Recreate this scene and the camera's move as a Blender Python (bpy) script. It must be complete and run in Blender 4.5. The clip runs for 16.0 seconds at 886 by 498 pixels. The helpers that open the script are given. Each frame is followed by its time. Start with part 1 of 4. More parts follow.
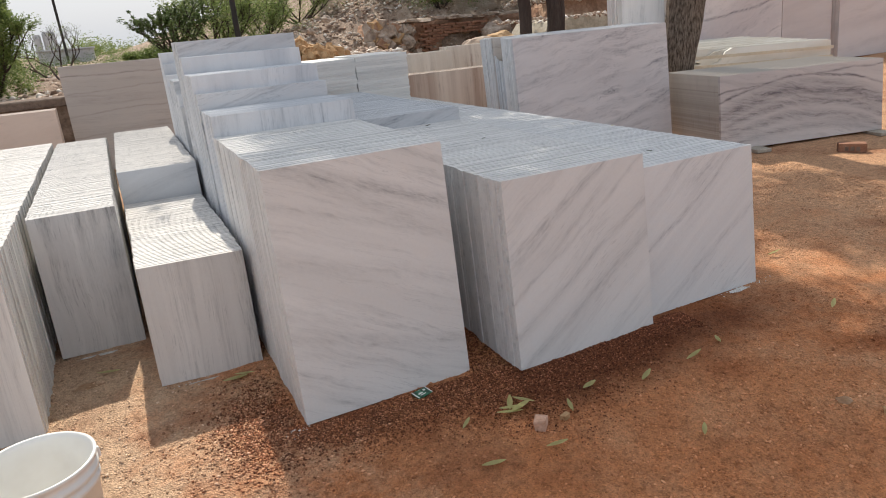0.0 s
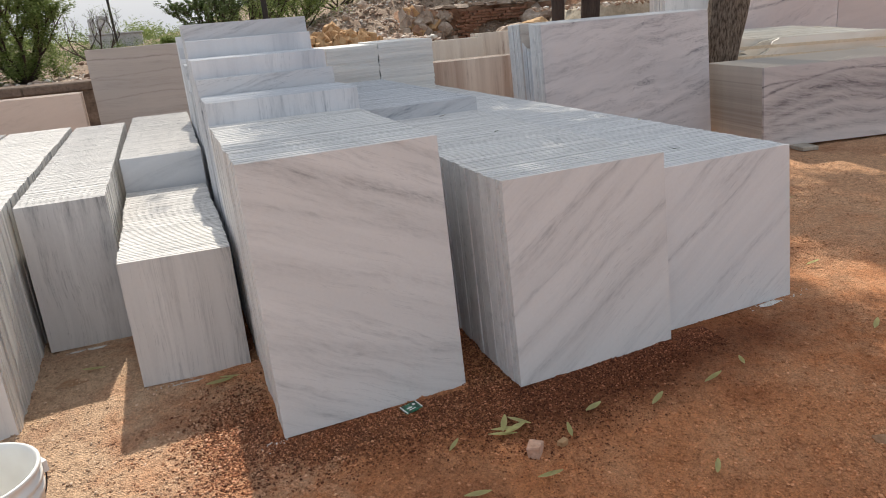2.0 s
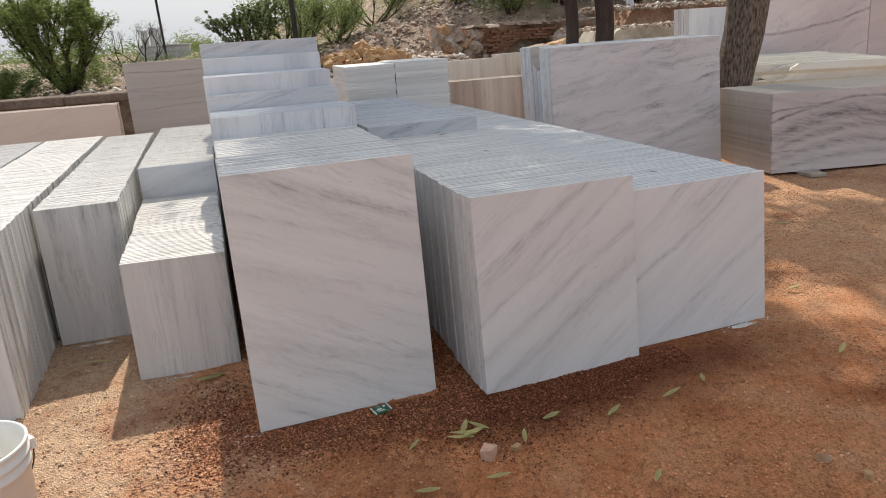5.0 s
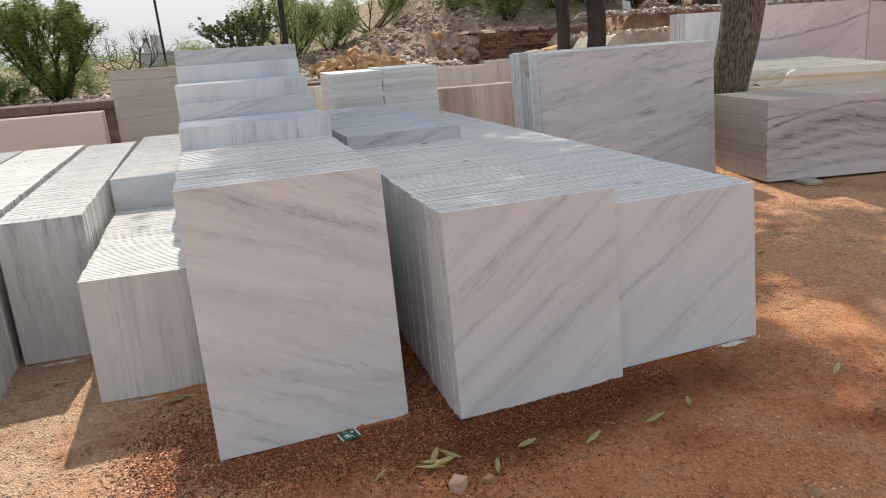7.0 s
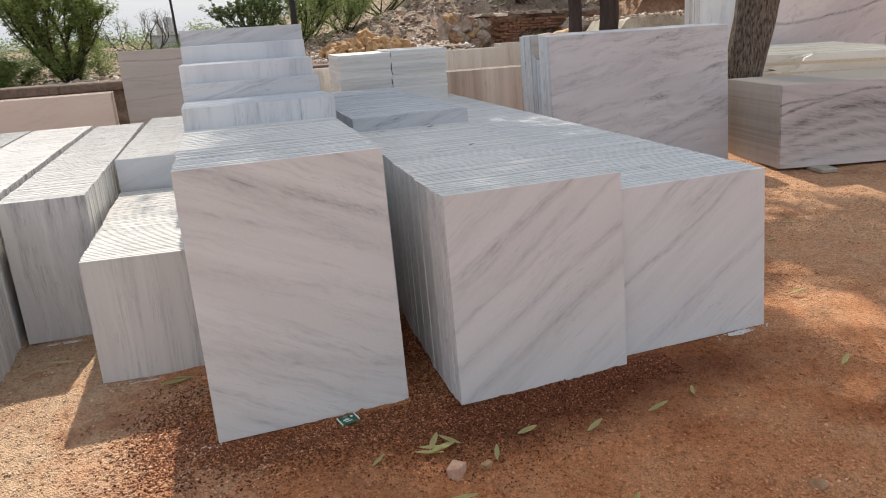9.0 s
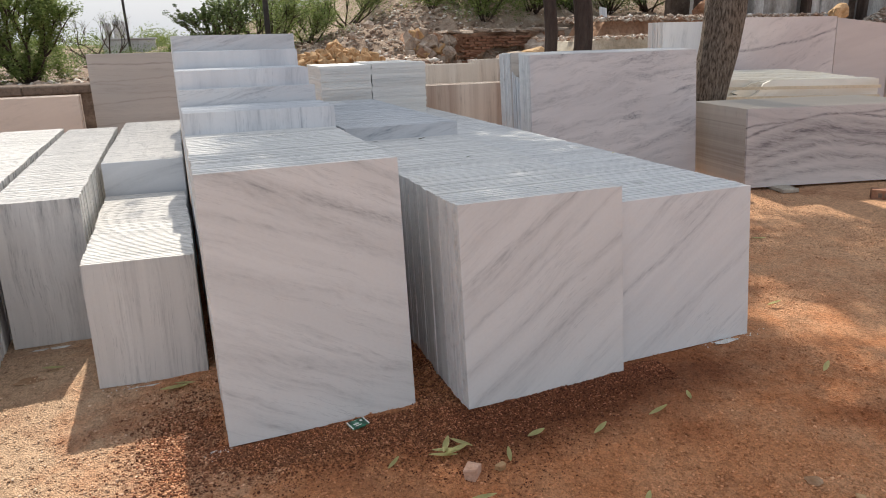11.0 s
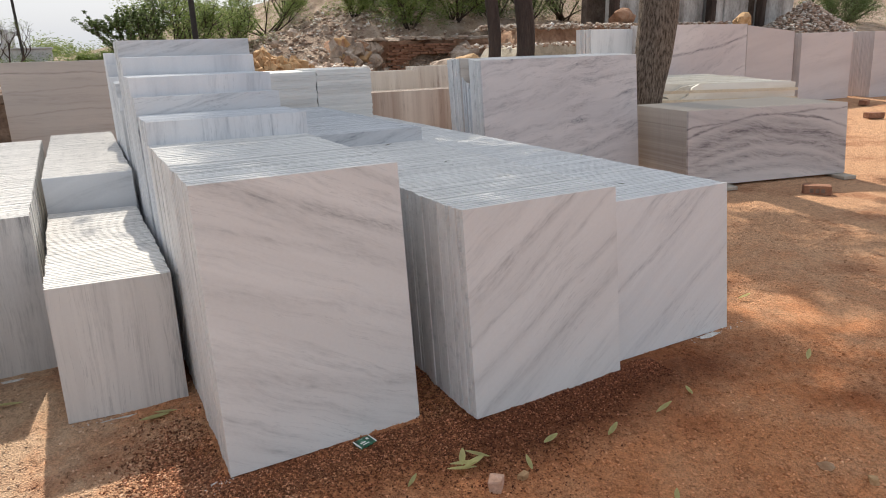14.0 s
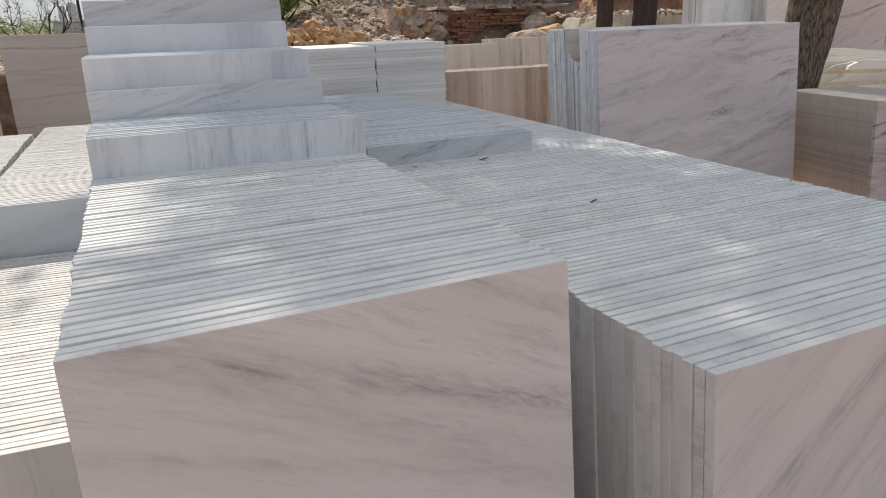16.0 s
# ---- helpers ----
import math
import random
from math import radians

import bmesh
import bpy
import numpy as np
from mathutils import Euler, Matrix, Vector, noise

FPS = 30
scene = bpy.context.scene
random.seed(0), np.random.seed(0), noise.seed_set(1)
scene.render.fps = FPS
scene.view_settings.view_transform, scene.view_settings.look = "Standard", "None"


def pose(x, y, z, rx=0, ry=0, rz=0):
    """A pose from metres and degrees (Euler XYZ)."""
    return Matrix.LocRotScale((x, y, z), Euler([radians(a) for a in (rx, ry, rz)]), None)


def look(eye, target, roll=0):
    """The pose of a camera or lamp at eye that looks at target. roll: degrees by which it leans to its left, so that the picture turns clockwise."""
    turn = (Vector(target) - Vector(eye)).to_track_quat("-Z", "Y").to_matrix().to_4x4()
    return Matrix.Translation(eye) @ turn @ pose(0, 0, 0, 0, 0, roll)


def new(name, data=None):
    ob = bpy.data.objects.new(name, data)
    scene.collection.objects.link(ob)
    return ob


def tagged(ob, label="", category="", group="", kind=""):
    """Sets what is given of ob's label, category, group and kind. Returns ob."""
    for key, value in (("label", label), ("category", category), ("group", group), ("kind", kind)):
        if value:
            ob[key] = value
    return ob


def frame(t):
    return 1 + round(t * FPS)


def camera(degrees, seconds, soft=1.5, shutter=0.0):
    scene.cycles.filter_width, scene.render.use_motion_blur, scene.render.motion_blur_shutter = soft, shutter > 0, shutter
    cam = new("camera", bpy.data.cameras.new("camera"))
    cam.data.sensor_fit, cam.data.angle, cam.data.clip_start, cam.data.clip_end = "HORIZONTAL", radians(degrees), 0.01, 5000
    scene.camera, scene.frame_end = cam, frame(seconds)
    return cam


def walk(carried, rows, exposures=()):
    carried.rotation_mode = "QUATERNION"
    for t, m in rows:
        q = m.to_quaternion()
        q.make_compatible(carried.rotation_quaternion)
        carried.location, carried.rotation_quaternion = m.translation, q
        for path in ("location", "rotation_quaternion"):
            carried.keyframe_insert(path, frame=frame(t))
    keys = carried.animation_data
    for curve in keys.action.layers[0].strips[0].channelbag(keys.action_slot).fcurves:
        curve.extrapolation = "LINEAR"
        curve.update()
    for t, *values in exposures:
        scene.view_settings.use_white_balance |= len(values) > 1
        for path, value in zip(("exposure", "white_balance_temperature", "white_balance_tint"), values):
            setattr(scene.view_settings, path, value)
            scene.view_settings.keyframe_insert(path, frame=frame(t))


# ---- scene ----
cam = camera(66.4, 16.0, soft=1.0)
METRES, EYE, TILT, LEAN, TURN = 3.04, 1.36, -3.9, -2.2, -23.3
ROWS = [
    (0.0, 0.0, 0.0, 0.0, -1.86, -14.7, 7.1),
    (0.5, 0.0224, 0.0283, -0.0033, -0.51, -14.32, 6.35),
    (1.0, 0.0356, 0.053, -0.0081, -0.04, -15.0, 6.19),
    (1.5, 0.0479, 0.0651, -0.0066, 1.24, -15.18, 6.33),
    (2.0, 0.0525, 0.0707, -0.0063, 1.77, -15.25, 6.45),
    (2.5, 0.0565, 0.0737, -0.007, 1.99, -15.34, 6.92),
    (3.0, 0.0625, 0.0624, -0.006, 2.45, -15.1, 6.85),
    (3.5, 0.0836, 0.0247, -0.0066, 3.92, -14.59, 6.68),
    (4.0, 0.1076, 0.0143, -0.0042, 5.17, -14.11, 5.64),
    (6.5, 0.1516, 0.0599, -0.0062, 5.02, -13.13, 5.13),
    (7.0, 0.1629, 0.0754, -0.0054, 5.29, -13.14, 5.5),
    (7.5, 0.1717, 0.0822, -0.0089, 5.65, -13.77, 5.46),
    (8.0, 0.1711, 0.0868, -0.0098, 5.71, -14.16, 5.4),
    (8.5, 0.1693, 0.0889, -0.0098, 5.95, -14.21, 5.24),
    (9.0, 0.1717, 0.0869, -0.0105, 6.33, -14.29, 5.12),
    (11.5, 0.0874, 0.0517, -0.0062, 1.42, -13.12, 3.69),
    (12.0, 0.0906, 0.0114, -0.0083, 0.69, -12.82, 4.34),
    (12.5, 0.082, -0.0048, -0.0102, 0.99, -12.47, 4.59),
    (13.0, 0.0491, 0.028, -0.0066, 0.78, -12.43, 4.48),
    (13.5, 0.0164, 0.0542, -0.0062, -2.63, -12.68, 4.46),
    (14.0, 0.0094, 0.0826, -0.0085, -4.55, -13.13, 3.92),
    (14.5, 0.0225, 0.1676, -0.0051, -5.04, -13.46, 3.9),
    (15.0, 0.0028, 0.2468, -0.0025, -4.27, -13.84, 3.74),
]
walk(cam, [(t, pose(0, 0, EYE, TILT, LEAN, TURN) @ pose(METRES * x, METRES * y, METRES * z, 90 + pitch, roll, yaw)) for t, x, y, z, yaw, pitch, roll in ROWS]
     + [(15.5, look((0.340, 1.116, 1.314), (1.172, 2.827, 0.697), -1.3)), (16.0, look((0.506, 1.485, 1.289), (1.247, 3.226, 0.642), -1.7))],
     exposures=[(0.0, 0.02, 6640, 10), (4.0, -0.04, 6640, 10), (7.0, 0.04, 6640, 10), (9.0, 0.06, 6640, 10), (14.5, 0.10, 6640, 10), (15.2, 0.02, 6640, 10), (16.0, -0.15, 6640, 10)])

# ---- world, sun, exposure ----
SUN = Vector((0.074, 0.456, 0.514)).normalized()
sky_world = bpy.data.worlds.new("sky")
scene.world = sky_world
sky_world.use_nodes = True
wn = sky_world.node_tree
sky = wn.nodes.new("ShaderNodeTexSky")
sky.sky_type, sky.sun_disc = "NISHITA", False
sky.sun_elevation = math.asin(SUN.z)
sky.sun_rotation = math.atan2(SUN.x, SUN.y)
sky.air_density, sky.dust_density, sky.ozone_density = 1.0, 4.0, 1.0
haze = wn.nodes.new("ShaderNodeMixRGB")
haze.inputs["Fac"].default_value = 0.68
haze.inputs["Color2"].default_value = (8.5, 9.25, 10.4, 1)
wn.links.new(sky.outputs[0], haze.inputs["Color1"])
wn.links.new(haze.outputs[0], wn.nodes["Background"].inputs[0])
wn.nodes["Background"].inputs[1].default_value = 0.099
sun = new("sun", bpy.data.lights.new("sun", "SUN"))
sun.data.energy, sun.data.angle, sun.data.color = 5.0, radians(0.7), (1.0, 0.93, 0.82)
sun.matrix_world = look(SUN * 30, (0, 0, 0))


# ---- materials ----
def shader(name, rough=0.6, spec=0.4):
    m = bpy.data.materials.new(name)
    m.use_nodes = True
    b = m.node_tree.nodes["Principled BSDF"]
    b.inputs["Roughness"].default_value = rough
    b.inputs["Specular IOR Level"].default_value = spec
    return m, m.node_tree, b


def nd(nt, kind, **vals):
    n = nt.nodes.new(kind)
    for k, v in vals.items():
        n.inputs[k.replace("_", " ")].default_value = v
    return n


def ramp(nt, fac, stops):
    r = nt.nodes.new("ShaderNodeValToRGB")
    e = r.color_ramp.elements
    while len(e) < len(stops):
        e.new(0.5)
    for i, (p, c) in enumerate(stops):
        e[i].position = p
        e[i].color = (*c, 1) if len(c) == 3 else c
    nt.links.new(fac, r.inputs[0])
    return r.outputs[0]


def mix(nt, fac, a, b, mode="MIX"):
    n = nt.nodes.new("ShaderNodeMixRGB")
    n.blend_type = mode
    for sock, v in ((n.inputs[0], fac), (n.inputs[1], a), (n.inputs[2], b)):
        if hasattr(v, "links"):
            nt.links.new(v, sock)
        elif isinstance(v, (int, float)):
            sock.default_value = v
        else:
            sock.default_value = (*v, 1)
    return n.outputs[0]


def coords(nt, vary=True, space="Object"):
    """Object coordinates, shifted at random from object to object."""
    tc = nt.nodes.new("ShaderNodeTexCoord").outputs[space]
    if not vary:
        return tc
    oi = nt.nodes.new("ShaderNodeObjectInfo")
    s = nd(nt, "ShaderNodeVectorMath")
    s.operation = "SCALE"
    s.inputs[0].default_value = (0.9, 7.0, 0.55)
    nt.links.new(oi.outputs["Random"], s.inputs["Scale"])
    a = nd(nt, "ShaderNodeVectorMath")
    nt.links.new(tc, a.inputs[0])
    nt.links.new(s.outputs[0], a.inputs[1])
    return a.outputs[0]


def noise_tex(nt, vec, scale, detail=5.0, rough=0.55, dist=0.0):
    n = nd(nt, "ShaderNodeTexNoise", Scale=scale, Detail=detail, Roughness=rough, Distortion=dist)
    nt.links.new(vec, n.inputs["Vector"])
    return n.outputs["Fac"]


def bump(nt, b, height, strength, dist):
    n = nd(nt, "ShaderNodeBump", Strength=strength, Distance=dist)
    nt.links.new(height, n.inputs["Height"])
    nt.links.new(n.outputs[0], b.inputs["Normal"])


def marble(name, base, tint, vein, angle, along=1.2, across=14.0, amount=1.0, wavy=0.5, rough=0.48, lines=0.72, shift=(0, 0, 0), streaks=(), vary=True, tones=0.86):
    """Sawn marble: soft bands and thin grey veins that run at the angle to the slab's width."""
    m, nt, b = shader(name, rough, 0.35)
    vec = coords(nt, vary)
    mp = nd(nt, "ShaderNodeMapping")
    mp.inputs["Rotation"].default_value = (0, radians(angle), 0)
    mp.inputs["Location"].default_value = shift
    nt.links.new(vec, mp.inputs[0])
    warp = nd(nt, "ShaderNodeTexNoise", Scale=2.2, Detail=3.0)
    nt.links.new(mp.outputs[0], warp.inputs["Vector"])
    wv = nd(nt, "ShaderNodeVectorMath")
    wv.operation = "MULTIPLY_ADD"
    wv.inputs[1].default_value = (wavy * 0.3,) * 3
    nt.links.new(warp.outputs["Color"], wv.inputs[0])
    nt.links.new(mp.outputs[0], wv.inputs[2])
    st = nd(nt, "ShaderNodeMapping")
    st.inputs["Scale"].default_value = (along, 3.0, across)
    nt.links.new(wv.outputs[0], st.inputs[0])
    fine_st = nd(nt, "ShaderNodeMapping")
    fine_st.inputs["Scale"].default_value = (along * 26, 30.0, across * 9)
    nt.links.new(wv.outputs[0], fine_st.inputs[0])
    bands = noise_tex(nt, st.outputs[0], 0.75, 4.0, 0.55)
    veins = noise_tex(nt, st.outputs[0], 1.3, 9.0, 0.72, 0.2)
    clouds = noise_tex(nt, vec, 2.6, 4.0)
    specks = noise_tex(nt, vec, 90.0, 3.0)
    grit = noise_tex(nt, fine_st.outputs[0], 1.0, 6.0, 0.72)
    col = mix(nt, ramp(nt, bands, [(0.36, (0, 0, 0)), (0.68, (1, 1, 1))]), base, tint)
    vf = ramp(nt, veins, [(0.50, (0, 0, 0)), (0.56, (lines * 0.34,) * 3), (0.66, (min(1, lines * amount * 0.8),) * 3)])
    gate = ramp(nt, clouds, [(0.38, (0.2,) * 3), (0.62, (1, 1, 1))])
    vg = mix(nt, 1.0, vf, gate, "MULTIPLY")
    broken = ramp(nt, grit, [(0.38, (0.3,) * 3), (0.50, (0.8,) * 3), (0.62, (1.5,) * 3)])
    vg = mix(nt, 0.85, vg, broken, "MULTIPLY")
    thin = noise_tex(nt, st.outputs[0], 2.3, 7.0, 0.62, 0.3)
    tf = ramp(nt, thin, [(0.484, (0, 0, 0)), (0.50, (lines * 0.5,) * 3), (0.516, (0, 0, 0))])
    tf = mix(nt, 1.0, tf, ramp(nt, clouds, [(0.42, (0, 0, 0)), (0.58, (1, 1, 1))]), "MULTIPLY")
    tf = mix(nt, 0.95, tf, ramp(nt, grit, [(0.42, (0, 0, 0)), (0.60, (1.3,) * 3)]), "MULTIPLY")
    vg = mix(nt, 1.0, vg, tf, "LIGHTEN")
    for a0, a1, a2, wide, strong in streaks:
        sx = nt.nodes.new("ShaderNodeSeparateXYZ")
        nt.links.new(nt.nodes.new("ShaderNodeTexCoord").outputs["Object"], sx.inputs[0])

        def calc(op, p, q, r=0.0):
            n = nt.nodes.new("ShaderNodeMath")
            n.operation = op
            for sock, v in zip(n.inputs, (p, q, r)):
                if hasattr(v, "links"):
                    nt.links.new(v, sock)
                else:
                    sock.default_value = v
            return n.outputs[0]
        curve = calc("MULTIPLY_ADD", calc("MULTIPLY_ADD", sx.outputs["X"], a2, a1), sx.outputs["X"], a0)
        wob = calc("MULTIPLY_ADD", noise_tex(nt, vec, 3.0, 4.0), 0.08, -0.04)
        d = calc("DIVIDE", calc("ABSOLUTE", calc("ADD", calc("SUBTRACT", sx.outputs["Z"], curve), wob), 0.0), wide)
        sf = ramp(nt, d, [(0.0, (strong,) * 3), (0.35, (strong * 0.6,) * 3), (1.0, (0, 0, 0))])
        sf = mix(nt, 0.9, sf, ramp(nt, noise_tex(nt, st.outputs[0], 4.0, 8.0, 0.75), [(0.36, (0.2,) * 3), (0.62, (1.25,) * 3)]), "MULTIPLY")
        sf = mix(nt, 0.75, sf, broken, "MULTIPLY")
        vg = mix(nt, 1.0, vg, sf, "LIGHTEN")
    col = mix(nt, vg, col, vein)
    col = mix(nt, 0.10, col, ramp(nt, specks, [(0.3, (0.5, 0.5, 0.5)), (0.7, (0.85, 0.85, 0.85))]), "MULTIPLY")
    oi = nt.nodes.new("ShaderNodeObjectInfo")
    tone = ramp(nt, oi.outputs["Random"], [(0.0, (tones,) * 3), (0.35, (0.95 * 0.5 + tones * 0.5,) * 3), (1.0, (1, 1, 1))])
    col = mix(nt, 1.0, col, tone, "MULTIPLY")
    nt.links.new(col, b.inputs["Base Color"])
    nt.links.new(ramp(nt, specks, [(0.3, (rough - 0.08,) * 3), (0.8, (rough + 0.12,) * 3)]), b.inputs["Roughness"])
    bump(nt, b, specks, 0.06, 0.002)
    return m


def mottled(name, stops, scale, fine=40.0, rough=0.9, relief=0.3, depth=0.02, detail=8.0, vary=True, stretch=(1, 1, 1), spec=0.2):
    """A rough natural surface: colours by a coarse noise, broken up and raised by a fine one."""
    m, nt, b = shader(name, rough, spec)
    mp = nd(nt, "ShaderNodeMapping")
    mp.inputs["Scale"].default_value = stretch
    nt.links.new(coords(nt, vary), mp.inputs[0])
    big = noise_tex(nt, mp.outputs[0], scale, detail, 0.62)
    small = noise_tex(nt, mp.outputs[0], fine, 6.0, 0.65)
    col = ramp(nt, big, stops)
    col = mix(nt, 0.55, col, ramp(nt, small, [(0.3, (0.5, 0.48, 0.46)), (0.5, (0.95, 0.95, 0.95)), (0.75, (1.25, 1.22, 1.2))]), "MULTIPLY")
    nt.links.new(col, b.inputs["Base Color"])
    bump(nt, b, small, relief, depth)
    return m


def island_mat(name, stops, rough=0.9, fine=60.0, translucent=0.0):
    """Loose stuff: each piece has its own colour."""
    m, nt, b = shader(name, rough, 0.25)
    geo = nt.nodes.new("ShaderNodeNewGeometry")
    col = ramp(nt, geo.outputs["Random Per Island"], stops)
    n = noise_tex(nt, coords(nt, False), fine, 4.0)
    col = mix(nt, 0.4, col, ramp(nt, n, [(0.3, (0.55,) * 3), (0.7, (1.15,) * 3)]), "MULTIPLY")
    nt.links.new(col, b.inputs["Base Color"])
    if translucent:
        tr = nt.nodes.new("ShaderNodeBsdfTranslucent")
        nt.links.new(col, tr.inputs[0])
        ms = nt.nodes.new("ShaderNodeMixShader")
        ms.inputs[0].default_value = translucent
        out = nt.nodes["Material Output"]
        nt.links.new(b.outputs[0], ms.inputs[1])
        nt.links.new(tr.outputs[0], ms.inputs[2])
        nt.links.new(ms.outputs[0], out.inputs[0])
    return m


M_A = marble("marble_sloping_veins", (0.765, 0.752, 0.728), (0.685, 0.672, 0.65), (0.22, 0.22, 0.225), -27, 0.8, 10, 1.0, 0.30, lines=0.54)
M_A1 = marble("marble_sloping_veins_front", (0.765, 0.752, 0.728), (0.685, 0.672, 0.65), (0.22, 0.22, 0.225), -27, 0.8, 10, 1.0, 0.30, lines=0.54, streaks=((0.95, -0.36, -0.04, 0.045, 0.55), (0.33, -0.28, 0.0, 0.04, 0.28), (0.62, -0.33, 0.0, 0.05, 0.25), (0.8, -0.32, -0.03, 0.03, 0.3)))
M_B = marble("marble_rising_veins", (0.765, 0.752, 0.73), (0.685, 0.672, 0.652), (0.23, 0.23, 0.24), 37, 0.7, 11, 1.0, 0.25, lines=0.54)
M_B1 = marble("marble_rising_veins_front", (0.765, 0.752, 0.73), (0.685, 0.672, 0.652), (0.23, 0.23, 0.24), 37, 0.7, 11, 1.0, 0.25, lines=0.54, streaks=((0.44, 0.66, 0.0, 0.03, 0.5), (0.12, 0.66, 0.0, 0.03, 0.35), (-0.02, 0.66, 0.0, 0.035, 0.35), (0.26, 0.7, 0.05, 0.02, 0.3)))
M_C = marble("marble_pale_rising_veins", (0.755, 0.748, 0.735), (0.67, 0.666, 0.66), (0.25, 0.255, 0.275), 35, 0.7, 10, 1.0, 0.22, lines=0.56)
M_C1 = marble("marble_pale_rising_veins_front", (0.755, 0.748, 0.735), (0.67, 0.666, 0.66), (0.25, 0.255, 0.275), 35, 0.7, 10, 1.0, 0.22, lines=0.56, streaks=((0.26, 0.66, 0.0, 0.026, 0.42), (-0.05, 0.66, 0.0, 0.03, 0.32)))
M_D = marble("marble_upright_streaks", (0.785, 0.76, 0.725), (0.64, 0.62, 0.595), (0.22, 0.22, 0.225), 90, 0.35, 12, 1.0, 0.14, lines=0.92)
M_D2 = marble("marble_dark_upright_streaks", (0.75, 0.73, 0.70), (0.52, 0.51, 0.50), (0.17, 0.17, 0.175), 90, 0.5, 10, 1.0, 0.2, lines=1.0)
M_S = marble("marble_blue_grey", (0.70, 0.71, 0.725), (0.59, 0.605, 0.63), (0.28, 0.31, 0.35), 84, 0.5, 8, 0.8, 0.3)
M_S1 = marble("marble_blue_grey_split_streaks", (0.70, 0.71, 0.725), (0.62, 0.635, 0.655), (0.22, 0.25, 0.29), 88, 0.5, 8, 0.8, 0.2, streaks=((-22.0, 44.0, 0.0, 0.34, 0.8), (-18.0, 40.0, 0.0, 0.22, 0.45), (-7.6, 38.0, 0.0, 0.2, 0.4)))
M_S2 = marble("marble_blue_grey_sloping", (0.67, 0.68, 0.695), (0.56, 0.575, 0.595), (0.17, 0.19, 0.225), 14, 0.8, 9, 1.0, 0.35, lines=0.9)
M_F = marble("marble_smoky", (0.65, 0.622, 0.62), (0.55, 0.53, 0.535), (0.13, 0.13, 0.155), 9, 1.7, 13, 1.0, 0.6, lines=0.85, streaks=((0.12, 0.05, 0.12, 0.05, 0.55),))
M_G = marble("marble_swirled", (0.66, 0.605, 0.575), (0.50, 0.455, 0.445), (0.17, 0.15, 0.155), -9, 0.3, 6.5, 1.0, 0.5, lines=0.7, streaks=((0.27, 0.42, -0.26, 0.11, 0.85), (0.17, 0.44, -0.28, 0.06, 0.8), (0.40, 0.34, -0.20, 0.018, 0.9), (0.09, 0.36, -0.24, 0.06, 0.7), (0.475, 0.10, -0.02, 0.014, 0.9), (0.02, 0.26, -0.17, 0.05, 0.5)))
M_G2 = marble("marble_brown_edges", (0.60, 0.55, 0.49), (0.46, 0.41, 0.36), (0.17, 0.14, 0.115), 0, 0.25, 12, 1.0, 0.10, lines=0.9, vary=False, tones=0.97, streaks=((0.22, 0.0, 0.0, 0.34, 0.75), (0.475, 0.0, 0.0, 0.015, 0.9), (0.36, 0.0, 0.0, 0.02, 0.8), (0.12, 0.0, 0.0, 0.03, 0.8)))
M_N = marble("marble_lilac_grey", (0.68, 0.63, 0.62), (0.55, 0.505, 0.51), (0.15, 0.14, 0.16), 22, 0.5, 5, 1.0, 1.1, lines=0.7, streaks=((0.79, -0.03, 0.076, 0.03, 0.9),))
M_N2 = marble("marble_pink_beige", (0.69, 0.625, 0.605), (0.58, 0.52, 0.51), (0.38, 0.33, 0.32), 8, 0.4, 5, 0.7, 0.5, lines=0.5)
M_W = marble("marble_brown_streaks", (0.72, 0.635, 0.555), (0.45, 0.345, 0.28), (0.15, 0.095, 0.07), 90, 0.3, 9, 1.0, 0.15, lines=1.0)
M_W2 = marble("marble_cream_streaks", (0.75, 0.70, 0.63), (0.62, 0.545, 0.465), (0.27, 0.20, 0.155), 90, 0.3, 7, 1.0, 0.2, lines=0.9)
M_H = marble("marble_taupe_bands", (0.53, 0.48, 0.44), (0.47, 0.425, 0.39), (0.17, 0.15, 0.14), -2, 0.3, 9, 1.0, 0.3, lines=0.5, streaks=((0.985, -0.03, 0.012, 0.014, 0.55), (0.80, 0.05, -0.02, 0.012, 0.35), (0.585, 0.035, 0.0, 0.012, 0.4), (0.36, 0.06, -0.01, 0.014, 0.3)))
M_P = marble("marble_pink_plain", (0.68, 0.57, 0.50), (0.61, 0.50, 0.435), (0.45, 0.36, 0.31), 10, 0.5, 4, 0.5, 0.5)
M_K = marble("marble_layer_edges", (0.77, 0.755, 0.72), (0.69, 0.68, 0.655), (0.42, 0.42, 0.42), 0, 0.8, 10, 0.8, 0.15)
M_J = marble("marble_cream_rough", (0.81, 0.785, 0.725), (0.66, 0.61, 0.52), (0.34, 0.28, 0.21), 6, 0.8, 6, 1.0, 1.2, lines=0.9)


